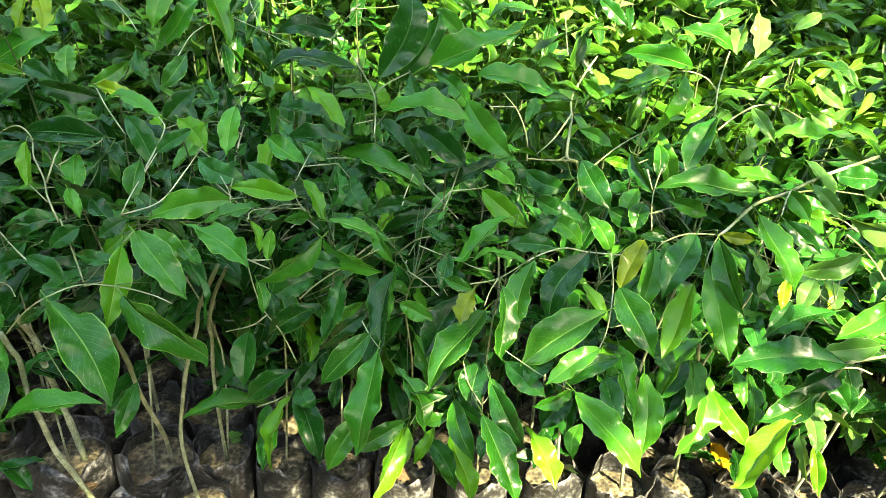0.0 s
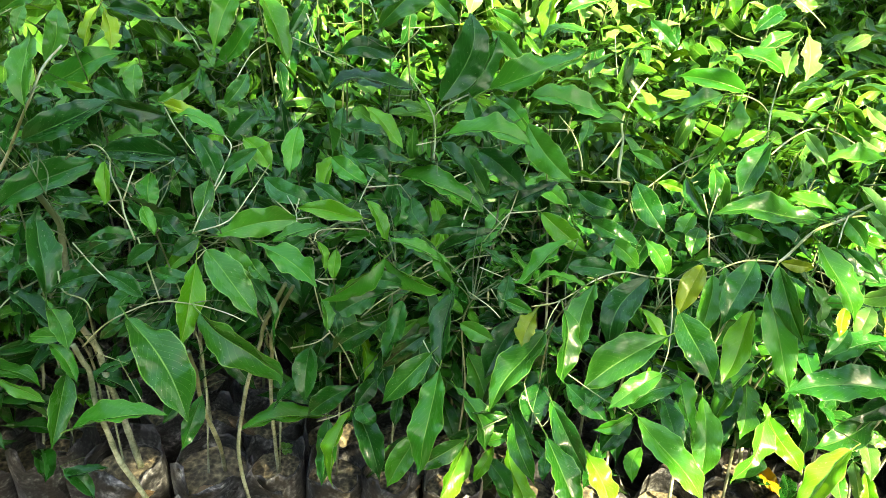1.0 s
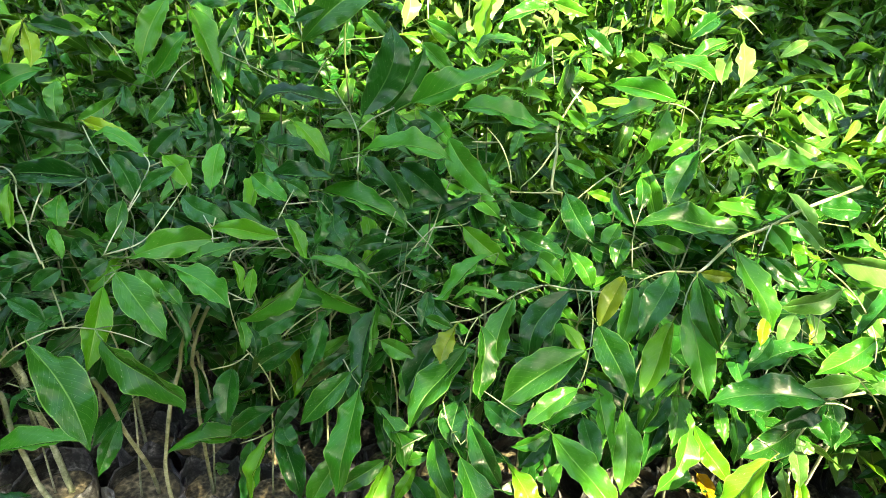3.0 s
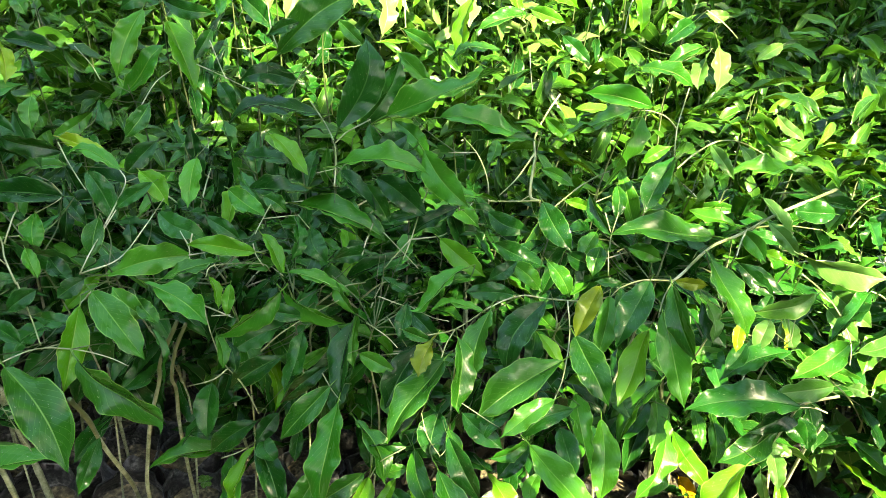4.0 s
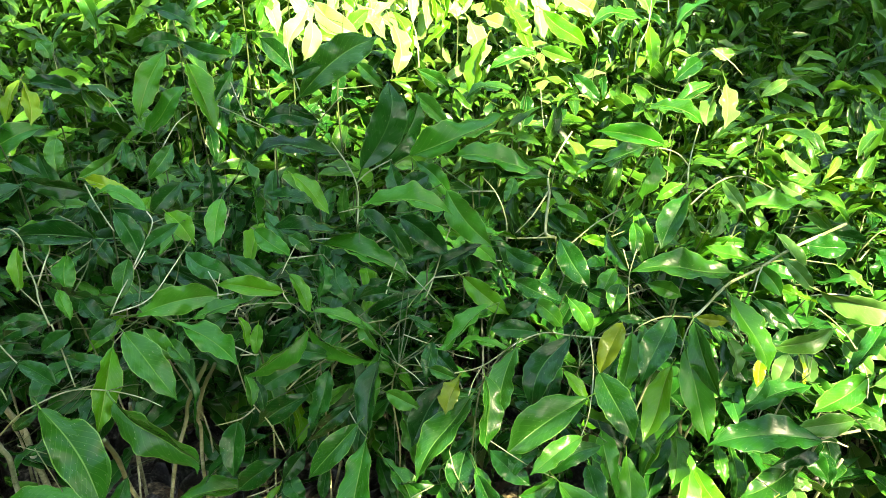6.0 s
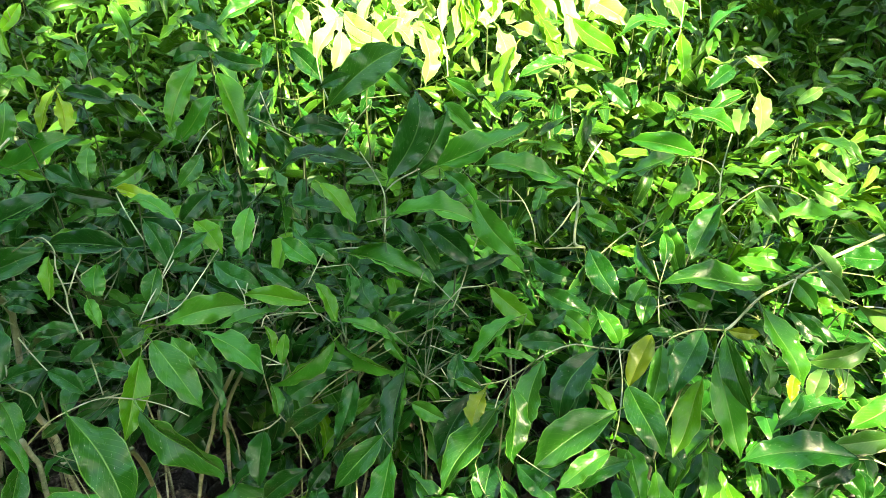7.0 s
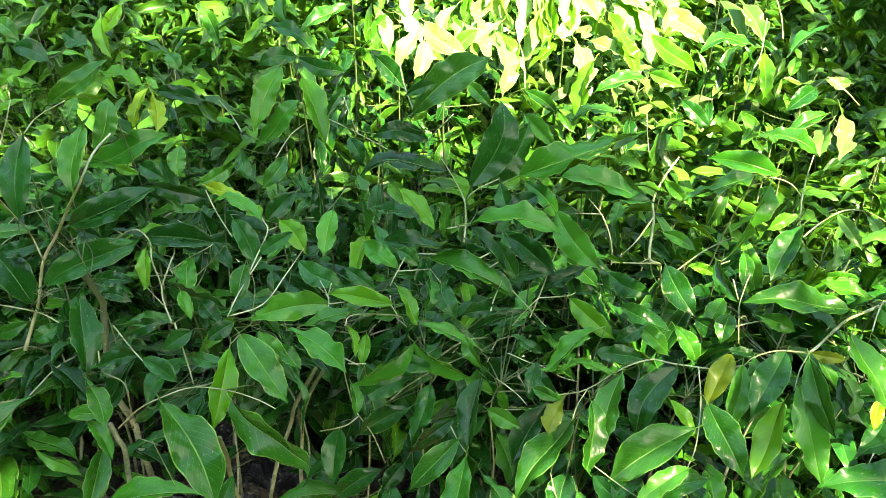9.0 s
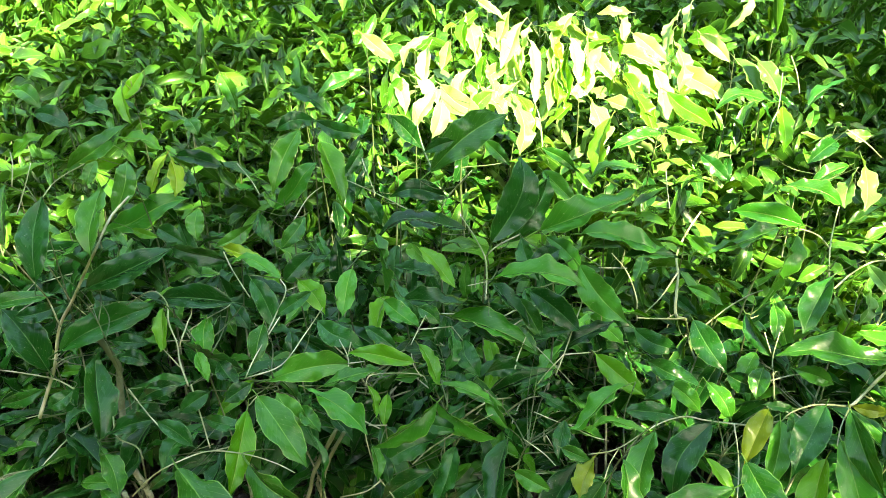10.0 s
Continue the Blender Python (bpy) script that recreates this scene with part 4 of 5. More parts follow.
leaf(p, (0.680, 1.450, 0.624), -119, -18, 62, 0.063, 0.029, "light")
leaf(p, (0.739, 1.594, 0.633), -132, -28, 51, 0.078, 0.025, "light")
leaf(p, (0.665, 1.514, 0.636), -122, -14, 98, 0.094, 0.031, "fresh")
leaf(p, (0.606, 1.674, 0.764), 175, -41, -34, 0.127, 0.036, "light")
p = grown_sapling(8, 7, (-0.745, 1.750, 0.877))
leaf(p, (-0.745, 1.720, 0.877), -136, -40, 38, 0.105, 0.036, "green")
p = grown_sapling(8, 10, (-0.456, 1.878, 0.998))
leaf(p, (-0.443, 1.799, 0.882), 126, -27, -29, 0.128, 0.039, "green")
leaf(p, (-0.445, 1.808, 0.960), -118, -28, 47, 0.112, 0.034, "pale")
leaf(p, (-0.481, 1.937, 1.036), 157, -44, 7, 0.089, 0.028, "young")
p = grown_sapling(8, 11, (-0.314, 1.733, 0.938))
leaf(p, (-0.340, 1.641, 0.909), -155, -42, -2, 0.103, 0.032, "pale")
leaf(p, (-0.287, 1.764, 0.967), 145, -36, -1, 0.098, 0.033, "pale")
leaf(p, (-0.315, 1.704, 0.891), -127, -32, 3, 0.093, 0.030, "pale")
p = grown_sapling(8, 12, (-0.224, 1.796, 0.861))
leaf(p, (-0.262, 1.761, 0.863), -117, -25, 57, 0.130, 0.049, "pale")
leaf(p, (-0.208, 1.736, 0.783), -45, 36, 39, 0.102, 0.034, "green")
leaf(p, (-0.203, 1.799, 0.858), -172, -44, -49, 0.101, 0.031, "pale")
p = grown_sapling(8, 16, (0.207, 1.719, 0.802))
leaf(p, (0.220, 1.744, 0.776), 107, -16, -27, 0.119, 0.038, "green")
leaf(p, (0.223, 1.711, 0.795), -103, -14, 65, 0.076, 0.030, "green")
leaf(p, (0.104, 1.682, 0.824), 165, -42, 36, 0.154, 0.049, "young")
leaf(p, (0.281, 1.620, 0.770), -114, -35, 56, 0.078, 0.031, "dark")
p = grown_sapling(8, 19, (0.582, 1.778, 0.800))
leaf(p, (0.509, 1.717, 0.807), -21, 45, -1, 0.046, 0.025, "green")
leaf(p, (0.554, 1.681, 0.793), 129, -23, -38, 0.091, 0.036, "dark")
leaf(p, (0.682, 1.844, 0.764), 92, 5, -67, 0.056, 0.029, "light")
p = grown_sapling(9, 8, (-0.628, 1.941, 0.889))
leaf(p, (-0.628, 1.911, 0.889), -149, -41, 56, 0.120, 0.040, "green")
p = grown_sapling(9, 11, (-0.265, 1.978, 0.954))
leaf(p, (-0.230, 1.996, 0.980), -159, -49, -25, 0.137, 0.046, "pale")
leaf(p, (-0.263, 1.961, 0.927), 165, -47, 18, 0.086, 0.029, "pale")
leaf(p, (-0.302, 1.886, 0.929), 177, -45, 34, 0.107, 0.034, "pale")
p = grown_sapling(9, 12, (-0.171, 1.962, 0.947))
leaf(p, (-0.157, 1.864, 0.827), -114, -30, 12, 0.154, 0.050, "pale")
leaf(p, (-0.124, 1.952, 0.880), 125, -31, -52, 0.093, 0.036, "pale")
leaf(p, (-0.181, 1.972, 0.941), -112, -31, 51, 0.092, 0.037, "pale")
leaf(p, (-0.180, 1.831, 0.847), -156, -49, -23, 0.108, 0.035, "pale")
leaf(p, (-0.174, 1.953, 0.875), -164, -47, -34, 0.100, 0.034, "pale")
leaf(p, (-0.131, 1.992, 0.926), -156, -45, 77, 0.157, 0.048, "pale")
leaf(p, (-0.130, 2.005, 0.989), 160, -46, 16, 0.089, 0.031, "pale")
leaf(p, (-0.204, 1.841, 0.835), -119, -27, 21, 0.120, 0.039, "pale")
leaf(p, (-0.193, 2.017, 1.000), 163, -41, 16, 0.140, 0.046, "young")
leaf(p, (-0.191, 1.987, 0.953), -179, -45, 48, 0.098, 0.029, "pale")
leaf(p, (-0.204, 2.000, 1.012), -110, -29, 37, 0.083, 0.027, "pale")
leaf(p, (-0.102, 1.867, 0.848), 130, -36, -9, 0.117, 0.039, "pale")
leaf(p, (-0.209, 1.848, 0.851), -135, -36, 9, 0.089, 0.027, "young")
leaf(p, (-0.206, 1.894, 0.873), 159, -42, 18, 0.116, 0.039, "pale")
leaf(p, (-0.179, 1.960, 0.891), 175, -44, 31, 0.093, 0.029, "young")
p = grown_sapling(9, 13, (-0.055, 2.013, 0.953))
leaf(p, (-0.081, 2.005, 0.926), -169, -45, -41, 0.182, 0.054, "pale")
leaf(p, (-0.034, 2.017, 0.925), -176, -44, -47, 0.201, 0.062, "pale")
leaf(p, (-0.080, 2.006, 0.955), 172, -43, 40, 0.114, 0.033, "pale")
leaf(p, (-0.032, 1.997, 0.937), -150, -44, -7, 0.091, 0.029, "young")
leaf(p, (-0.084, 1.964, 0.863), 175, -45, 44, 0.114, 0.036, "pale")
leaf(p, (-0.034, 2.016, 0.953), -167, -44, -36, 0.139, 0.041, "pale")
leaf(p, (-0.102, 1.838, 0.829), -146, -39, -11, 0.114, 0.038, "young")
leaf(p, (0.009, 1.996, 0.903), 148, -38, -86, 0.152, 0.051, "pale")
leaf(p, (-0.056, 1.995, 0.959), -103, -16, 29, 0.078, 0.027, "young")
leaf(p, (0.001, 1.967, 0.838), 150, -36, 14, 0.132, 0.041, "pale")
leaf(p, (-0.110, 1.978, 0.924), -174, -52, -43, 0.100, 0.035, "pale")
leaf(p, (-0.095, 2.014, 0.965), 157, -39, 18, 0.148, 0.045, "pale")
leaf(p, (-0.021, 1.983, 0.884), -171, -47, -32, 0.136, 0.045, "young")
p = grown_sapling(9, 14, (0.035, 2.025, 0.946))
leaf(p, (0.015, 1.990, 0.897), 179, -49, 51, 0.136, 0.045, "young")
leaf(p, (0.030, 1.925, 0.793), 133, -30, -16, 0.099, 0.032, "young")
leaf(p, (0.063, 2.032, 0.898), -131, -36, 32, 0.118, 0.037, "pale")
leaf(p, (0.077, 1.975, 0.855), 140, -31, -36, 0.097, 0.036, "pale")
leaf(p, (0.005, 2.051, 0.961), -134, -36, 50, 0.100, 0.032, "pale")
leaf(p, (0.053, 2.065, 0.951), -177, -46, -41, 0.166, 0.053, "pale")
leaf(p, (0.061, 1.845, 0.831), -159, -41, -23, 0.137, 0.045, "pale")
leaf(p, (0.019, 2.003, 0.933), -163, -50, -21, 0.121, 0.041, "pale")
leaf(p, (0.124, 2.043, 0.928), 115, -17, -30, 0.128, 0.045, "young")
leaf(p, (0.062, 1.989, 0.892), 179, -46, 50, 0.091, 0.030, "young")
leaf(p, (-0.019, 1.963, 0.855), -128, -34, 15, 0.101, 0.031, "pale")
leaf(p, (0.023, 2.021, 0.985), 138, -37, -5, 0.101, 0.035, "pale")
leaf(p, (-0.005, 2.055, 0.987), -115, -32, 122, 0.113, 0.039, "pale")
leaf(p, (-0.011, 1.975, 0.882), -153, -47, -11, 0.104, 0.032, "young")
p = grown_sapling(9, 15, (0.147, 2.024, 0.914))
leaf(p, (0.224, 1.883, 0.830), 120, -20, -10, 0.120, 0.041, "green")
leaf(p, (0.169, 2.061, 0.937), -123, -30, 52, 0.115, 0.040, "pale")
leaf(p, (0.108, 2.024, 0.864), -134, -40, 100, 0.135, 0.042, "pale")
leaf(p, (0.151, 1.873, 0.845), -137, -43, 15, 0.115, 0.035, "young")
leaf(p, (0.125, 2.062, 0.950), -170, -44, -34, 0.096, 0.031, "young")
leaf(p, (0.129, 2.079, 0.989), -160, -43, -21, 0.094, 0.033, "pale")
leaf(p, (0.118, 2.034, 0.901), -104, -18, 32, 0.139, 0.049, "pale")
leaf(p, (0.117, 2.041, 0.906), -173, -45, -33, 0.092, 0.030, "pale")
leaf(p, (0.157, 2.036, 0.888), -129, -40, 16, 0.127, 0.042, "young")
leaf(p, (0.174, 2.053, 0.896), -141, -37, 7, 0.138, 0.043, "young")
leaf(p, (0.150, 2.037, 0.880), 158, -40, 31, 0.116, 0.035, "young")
leaf(p, (0.160, 1.843, 0.847), -144, -47, -5, 0.126, 0.044, "young")
leaf(p, (0.162, 2.061, 0.986), 96, -2, -44, 0.084, 0.028, "pale")
leaf(p, (0.153, 2.007, 0.877), -151, -40, -8, 0.152, 0.048, "pale")
leaf(p, (0.104, 1.852, 0.821), -108, -17, 29, 0.130, 0.046, "pale")
leaf(p, (0.145, 1.952, 0.863), -141, -40, 8, 0.136, 0.045, "young")
p = grown_sapling(9, 16, (0.262, 2.048, 0.950))
leaf(p, (0.266, 2.023, 0.868), -106, -28, 57, 0.155, 0.054, "pale")
leaf(p, (0.234, 1.848, 0.845), -115, -31, 48, 0.134, 0.043, "young")
leaf(p, (0.272, 2.053, 0.892), 168, -45, 47, 0.103, 0.031, "pale")
leaf(p, (0.305, 2.107, 1.003), 165, -44, 44, 0.111, 0.033, "pale")
leaf(p, (0.270, 2.072, 0.919), -173, -47, -29, 0.141, 0.045, "pale")
leaf(p, (0.208, 1.930, 0.878), -154, -47, -2, 0.139, 0.044, "pale")
leaf(p, (0.275, 2.094, 0.981), 165, -47, 44, 0.124, 0.039, "pale")
p = grown_sapling(9, 17, (0.385, 1.927, 0.918))
leaf(p, (0.398, 1.984, 0.899), -139, -45, 8, 0.129, 0.042, "light")
leaf(p, (0.332, 2.082, 0.938), -131, -33, 76, 0.105, 0.035, "pale")
leaf(p, (0.423, 1.626, 0.873), 178, -50, -11, 0.098, 0.032, "young")
p = grown_sapling(9, 18, (0.481, 2.001, 0.940))
leaf(p, (0.487, 1.894, 0.821), 109, -5, -22, 0.155, 0.047, "green")
leaf(p, (0.426, 1.945, 0.913), -139, -41, 10, 0.121, 0.041, "light")
leaf(p, (0.452, 2.133, 1.021), 139, -34, -90, 0.127, 0.044, "pale")
leaf(p, (0.560, 1.913, 0.806), -65, 32, 5, 0.120, 0.038, "dark")
p = grown_sapling(9, 21, (0.829, 1.901, 0.697))
leaf(p, (0.829, 1.871, 0.697), 116, -23, -45, 0.085, 0.029, "light")

bagged_stem([(-0.577, 0.935, 0.138), (-0.591, 0.943, 0.215), (-0.603, 0.948, 0.283), (-0.612, 0.951, 0.328), (-0.619, 0.954, 0.382), (-0.635, 0.952, 0.425), (-0.642, 0.952, 0.467), (-0.642, 0.967, 0.577), (-0.641, 0.967, 0.606), (-0.659, 0.960, 0.655)], 0.0054, 0.0048)
bagged_stem([(-0.470, 0.784, 0.138), (-0.485, 0.786, 0.205), (-0.503, 0.785, 0.265), (-0.522, 0.782, 0.325), (-0.529, 0.781, 0.380), (-0.535, 0.779, 0.433), (-0.532, 0.777, 0.494), (-0.536, 0.774, 0.514), (-0.541, 0.770, 0.545)], 0.0040, 0.0034)
bagged_stem([(-0.435, 0.947, 0.138), (-0.419, 0.899, 0.248), (-0.397, 0.806, 0.419), (-0.366, 0.727, 0.549), (-0.342, 0.659, 0.644)], 0.0036, 0.0027)
bagged_stem([(-0.357, 0.846, 0.138), (-0.359, 0.846, 0.168), (-0.367, 0.844, 0.248), (-0.367, 0.842, 0.310), (-0.357, 0.840, 0.370), (-0.339, 0.834, 0.450), (-0.314, 0.825, 0.526), (-0.299, 0.806, 0.578), (-0.264, 0.790, 0.654)], 0.0031, 0.0025)
bagged_stem([(-0.342, 0.948, 0.138), (-0.335, 0.920, 0.295), (-0.327, 0.899, 0.384), (-0.314, 0.876, 0.467), (-0.304, 0.843, 0.519), (-0.283, 0.820, 0.587), (-0.256, 0.795, 0.647)], 0.0029, 0.0023)
bagged_stem([(-0.488, 1.043, 0.138), (-0.485, 1.034, 0.214), (-0.480, 1.023, 0.288), (-0.475, 1.014, 0.344), (-0.468, 1.003, 0.399)], 0.0030, 0.0026)
bagged_stem([(0.601, 0.935, 0.138), (0.611, 0.921, 0.249), (0.612, 0.903, 0.365), (0.616, 0.886, 0.437)], 0.0027, 0.0024)
bagged_stem([(0.458, 1.011, 0.138), (0.436, 1.000, 0.256), (0.426, 0.993, 0.312), (0.409, 0.981, 0.393), (0.398, 0.971, 0.445)], 0.0036, 0.0029)
bagged_stem([(-0.575, 1.065, 0.138), (-0.559, 1.051, 0.233), (-0.548, 1.040, 0.293), (-0.534, 1.025, 0.366)], 0.0027, 0.0023)
bagged_stem([(0.178, 1.049, 0.138), (0.177, 1.045, 0.163), (0.173, 1.032, 0.243), (0.168, 1.009, 0.350)], 0.0030, 0.0023)
branch(0, 10, [(-0.490, 0.707, 0.598), (-0.455, 0.697, 0.639), (-0.417, 0.682, 0.673), (-0.382, 0.693, 0.684), (-0.344, 0.701, 0.678), (-0.307, 0.692, 0.677), (-0.281, 0.680, 0.676)], 0.0009, 0.0005)
branch(0, 11, [(-0.390, 0.712, 0.668), (-0.366, 0.722, 0.672), (-0.358, 0.740, 0.676), (-0.353, 0.750, 0.683)], 0.0008, 0.0006)
branch(0, 9, [(-0.571, 0.824, 0.620), (-0.551, 0.793, 0.613), (-0.509, 0.763, 0.625), (-0.486, 0.736, 0.630)], 0.0011, 0.0008)
branch(0, 10, [(-0.530, 0.803, 0.680), (-0.494, 0.773, 0.670), (-0.463, 0.748, 0.665)], 0.0009, 0.0007)
branch(0, 10, [(-0.425, 0.759, 0.724), (-0.403, 0.732, 0.689), (-0.388, 0.710, 0.675)], 0.0010, 0.0008)
branch(0, 10, [(-0.461, 0.693, 0.600), (-0.427, 0.689, 0.593)], 0.0006, 0.0005)
branch(0, 10, [(-0.441, 0.692, 0.598), (-0.428, 0.688, 0.564), (-0.418, 0.685, 0.537)], 0.0006, 0.0005)
branch(0, 11, [(-0.358, 0.787, 0.695), (-0.364, 0.780, 0.689), (-0.363, 0.764, 0.690), (-0.360, 0.739, 0.664)], 0.0008, 0.0006)
branch(0, 13, [(-0.177, 0.791, 0.508), (-0.196, 0.802, 0.545), (-0.214, 0.804, 0.572), (-0.219, 0.796, 0.593), (-0.230, 0.804, 0.630), (-0.239, 0.819, 0.662)], 0.0009, 0.0007)
branch(0, 13, [(-0.214, 0.802, 0.573), (-0.229, 0.786, 0.568), (-0.260, 0.778, 0.562)], 0.0010, 0.0007)
branch(0, 12, [(-0.229, 0.812, 0.648), (-0.206, 0.814, 0.649)], 0.0008, 0.0006)
branch(0, 13, [(-0.179, 0.836, 0.575), (-0.159, 0.849, 0.591), (-0.131, 0.861, 0.608), (-0.109, 0.868, 0.619), (-0.080, 0.875, 0.634)], 0.0010, 0.0006)
branch(0, 14, [(-0.093, 0.794, 0.579), (-0.080, 0.780, 0.565), (-0.068, 0.769, 0.557)], 0.0008, 0.0006)
branch(0, 10, [(-0.438, 0.778, 0.708), (-0.454, 0.796, 0.730), (-0.464, 0.815, 0.742), (-0.485, 0.842, 0.757), (-0.500, 0.872, 0.768), (-0.535, 0.903, 0.766), (-0.571, 0.899, 0.745)], 0.0011, 0.0008)
branch(0, 10, [(-0.466, 0.822, 0.734), (-0.462, 0.846, 0.756), (-0.466, 0.867, 0.757), (-0.471, 0.882, 0.769)], 0.0010, 0.0008)
branch(0, 10, [(-0.454, 0.794, 0.724), (-0.477, 0.804, 0.741)], 0.0008, 0.0006)
branch(0, 10, [(-0.465, 0.855, 0.740), (-0.454, 0.883, 0.742), (-0.430, 0.908, 0.753), (-0.471, 0.921, 0.753)], 0.0008, 0.0006)
branch(2, 9, [(-0.506, 1.079, 0.747), (-0.480, 1.042, 0.737), (-0.444, 0.992, 0.732), (-0.428, 0.971, 0.730)], 0.0010, 0.0008)
branch(0, 11, [(-0.387, 0.892, 0.702), (-0.385, 0.915, 0.711), (-0.388, 0.959, 0.713), (-0.388, 1.007, 0.725), (-0.404, 1.033, 0.730)], 0.0011, 0.0008)
branch(2, 10, [(-0.395, 1.026, 0.715), (-0.369, 1.033, 0.725)], 0.0008, 0.0006)
branch(0, 11, [(-0.388, 0.828, 0.691), (-0.387, 0.871, 0.701), (-0.369, 0.919, 0.731)], 0.0009, 0.0007)
branch(0, 11, [(-0.387, 0.828, 0.692), (-0.351, 0.859, 0.695), (-0.339, 0.921, 0.703), (-0.323, 0.966, 0.724)], 0.0009, 0.0007)
branch(2, 13, [(-0.104, 1.036, 0.716), (-0.105, 1.067, 0.737), (-0.111, 1.101, 0.753), (-0.129, 1.141, 0.766), (-0.154, 1.166, 0.791)], 0.0012, 0.0009)
branch(2, 13, [(-0.111, 1.109, 0.750), (-0.094, 1.128, 0.761), (-0.061, 1.142, 0.776)], 0.0012, 0.0009)
branch(2, 13, [(-0.104, 1.064, 0.731), (-0.132, 1.059, 0.725)], 0.0008, 0.0006)
branch(2, 16, [(0.219, 1.234, 0.600), (0.203, 1.250, 0.601), (0.208, 1.295, 0.625), (0.216, 1.345, 0.633), (0.219, 1.398, 0.646), (0.244, 1.460, 0.668), (0.271, 1.497, 0.695)], 0.0028, 0.0016)
branch(4, 16, [(0.209, 1.308, 0.654), (0.176, 1.247, 0.635), (0.144, 1.194, 0.629)], 0.0016, 0.0009)
branch(2, 16, [(0.212, 1.211, 0.614), (0.162, 1.180, 0.627), (0.126, 1.154, 0.640)], 0.0014, 0.0009)
branch(2, 16, [(0.199, 1.230, 0.613), (0.183, 1.224, 0.604)], 0.0011, 0.0008)
branch(2, 15, [(0.123, 1.126, 0.650), (0.120, 1.142, 0.682), (0.104, 1.162, 0.715), (0.080, 1.174, 0.739)], 0.0011, 0.0008)
branch(2, 15, [(0.099, 1.119, 0.740), (0.057, 1.117, 0.739)], 0.0008, 0.0006)
branch(4, 20, [(0.759, 1.317, 0.605), (0.703, 1.266, 0.614), (0.591, 1.157, 0.637), (0.488, 1.034, 0.668), (0.413, 0.946, 0.695), (0.362, 0.889, 0.687), (0.349, 0.878, 0.684)], 0.0029, 0.0015)
branch(0, 17, [(0.348, 0.874, 0.686), (0.309, 0.874, 0.685), (0.281, 0.868, 0.676), (0.269, 0.863, 0.665)], 0.0011, 0.0008)
branch(0, 17, [(0.272, 0.871, 0.660), (0.244, 0.874, 0.649), (0.221, 0.885, 0.641), (0.189, 0.891, 0.639), (0.157, 0.882, 0.648), (0.117, 0.851, 0.651), (0.073, 0.815, 0.641), (0.038, 0.799, 0.641)], 0.0011, 0.0008)
branch(0, 17, [(0.344, 0.865, 0.692), (0.330, 0.844, 0.679), (0.321, 0.822, 0.664)], 0.0010, 0.0008)
branch(0, 16, [(0.215, 0.863, 0.656), (0.215, 0.820, 0.634), (0.201, 0.754, 0.623), (0.187, 0.721, 0.612)], 0.0009, 0.0007)
branch(0, 15, [(0.071, 0.793, 0.657), (0.061, 0.778, 0.647), (0.055, 0.762, 0.637)], 0.0007, 0.0006)
branch(2, 19, [(0.491, 1.028, 0.677), (0.476, 1.001, 0.673), (0.461, 0.969, 0.667)], 0.0012, 0.0010)
branch(0, 14, [(0.016, 0.850, 0.645), (0.042, 0.835, 0.642), (0.064, 0.832, 0.639)], 0.0007, 0.0005)
branch(0, 14, [(-0.028, 0.866, 0.649), (0.009, 0.862, 0.638), (0.042, 0.857, 0.642)], 0.0007, 0.0005)
branch(0, 14, [(-0.040, 0.823, 0.639), (-0.014, 0.810, 0.629), (0.001, 0.793, 0.625)], 0.0007, 0.0005)
branch(0, 14, [(-0.012, 0.827, 0.643), (0.012, 0.809, 0.614)], 0.0007, 0.0005)
branch(0, 19, [(0.573, 0.810, 0.560), (0.532, 0.815, 0.539), (0.523, 0.818, 0.502), (0.512, 0.815, 0.473), (0.488, 0.802, 0.448)], 0.0020, 0.0012)
branch(0, 15, [(0.156, 0.684, 0.584), (0.123, 0.692, 0.596), (0.080, 0.709, 0.615)], 0.0006, 0.0005)
branch(0, 15, [(0.034, 0.726, 0.581), (0.042, 0.707, 0.564), (0.058, 0.693, 0.545)], 0.0006, 0.0005)
branch(0, 15, [(0.067, 0.700, 0.564), (0.064, 0.692, 0.557), (0.057, 0.686, 0.551)], 0.0006, 0.0005)
branch(0, 13, [(-0.231, 0.781, 0.435), (-0.204, 0.778, 0.452), (-0.180, 0.777, 0.473)], 0.0009, 0.0007)
branch(0, 14, [(-0.024, 0.687, 0.512), (-0.012, 0.696, 0.530), (0.017, 0.704, 0.546)], 0.0007, 0.0006)
branch(4, 18, [(0.444, 1.277, 0.673), (0.456, 1.331, 0.703), (0.485, 1.413, 0.715), (0.501, 1.452, 0.734)], 0.0014, 0.0011)
branch(4, 18, [(0.440, 1.236, 0.672), (0.481, 1.285, 0.678), (0.540, 1.351, 0.674), (0.598, 1.391, 0.656), (0.652, 1.392, 0.631)], 0.0016, 0.0011)
branch(4, 18, [(0.458, 1.336, 0.699), (0.437, 1.339, 0.720), (0.404, 1.321, 0.737), (0.376, 1.308, 0.743)], 0.0014, 0.0010)
branch(2, 14, [(0.031, 1.024, 0.779), (0.030, 1.005, 0.741), (0.021, 0.984, 0.716), (0.009, 0.967, 0.676), (-0.001, 0.949, 0.653)], 0.0011, 0.0008)
branch(0, 14, [(0.008, 0.961, 0.679), (0.047, 0.966, 0.683), (0.058, 0.966, 0.689)], 0.0009, 0.0007)
branch(0, 14, [(0.008, 0.959, 0.680), (-0.013, 0.939, 0.663), (-0.025, 0.921, 0.655)], 0.0008, 0.0006)
branch(0, 14, [(-0.029, 0.970, 0.683), (-0.002, 0.942, 0.671), (0.021, 0.922, 0.658)], 0.0008, 0.0006)
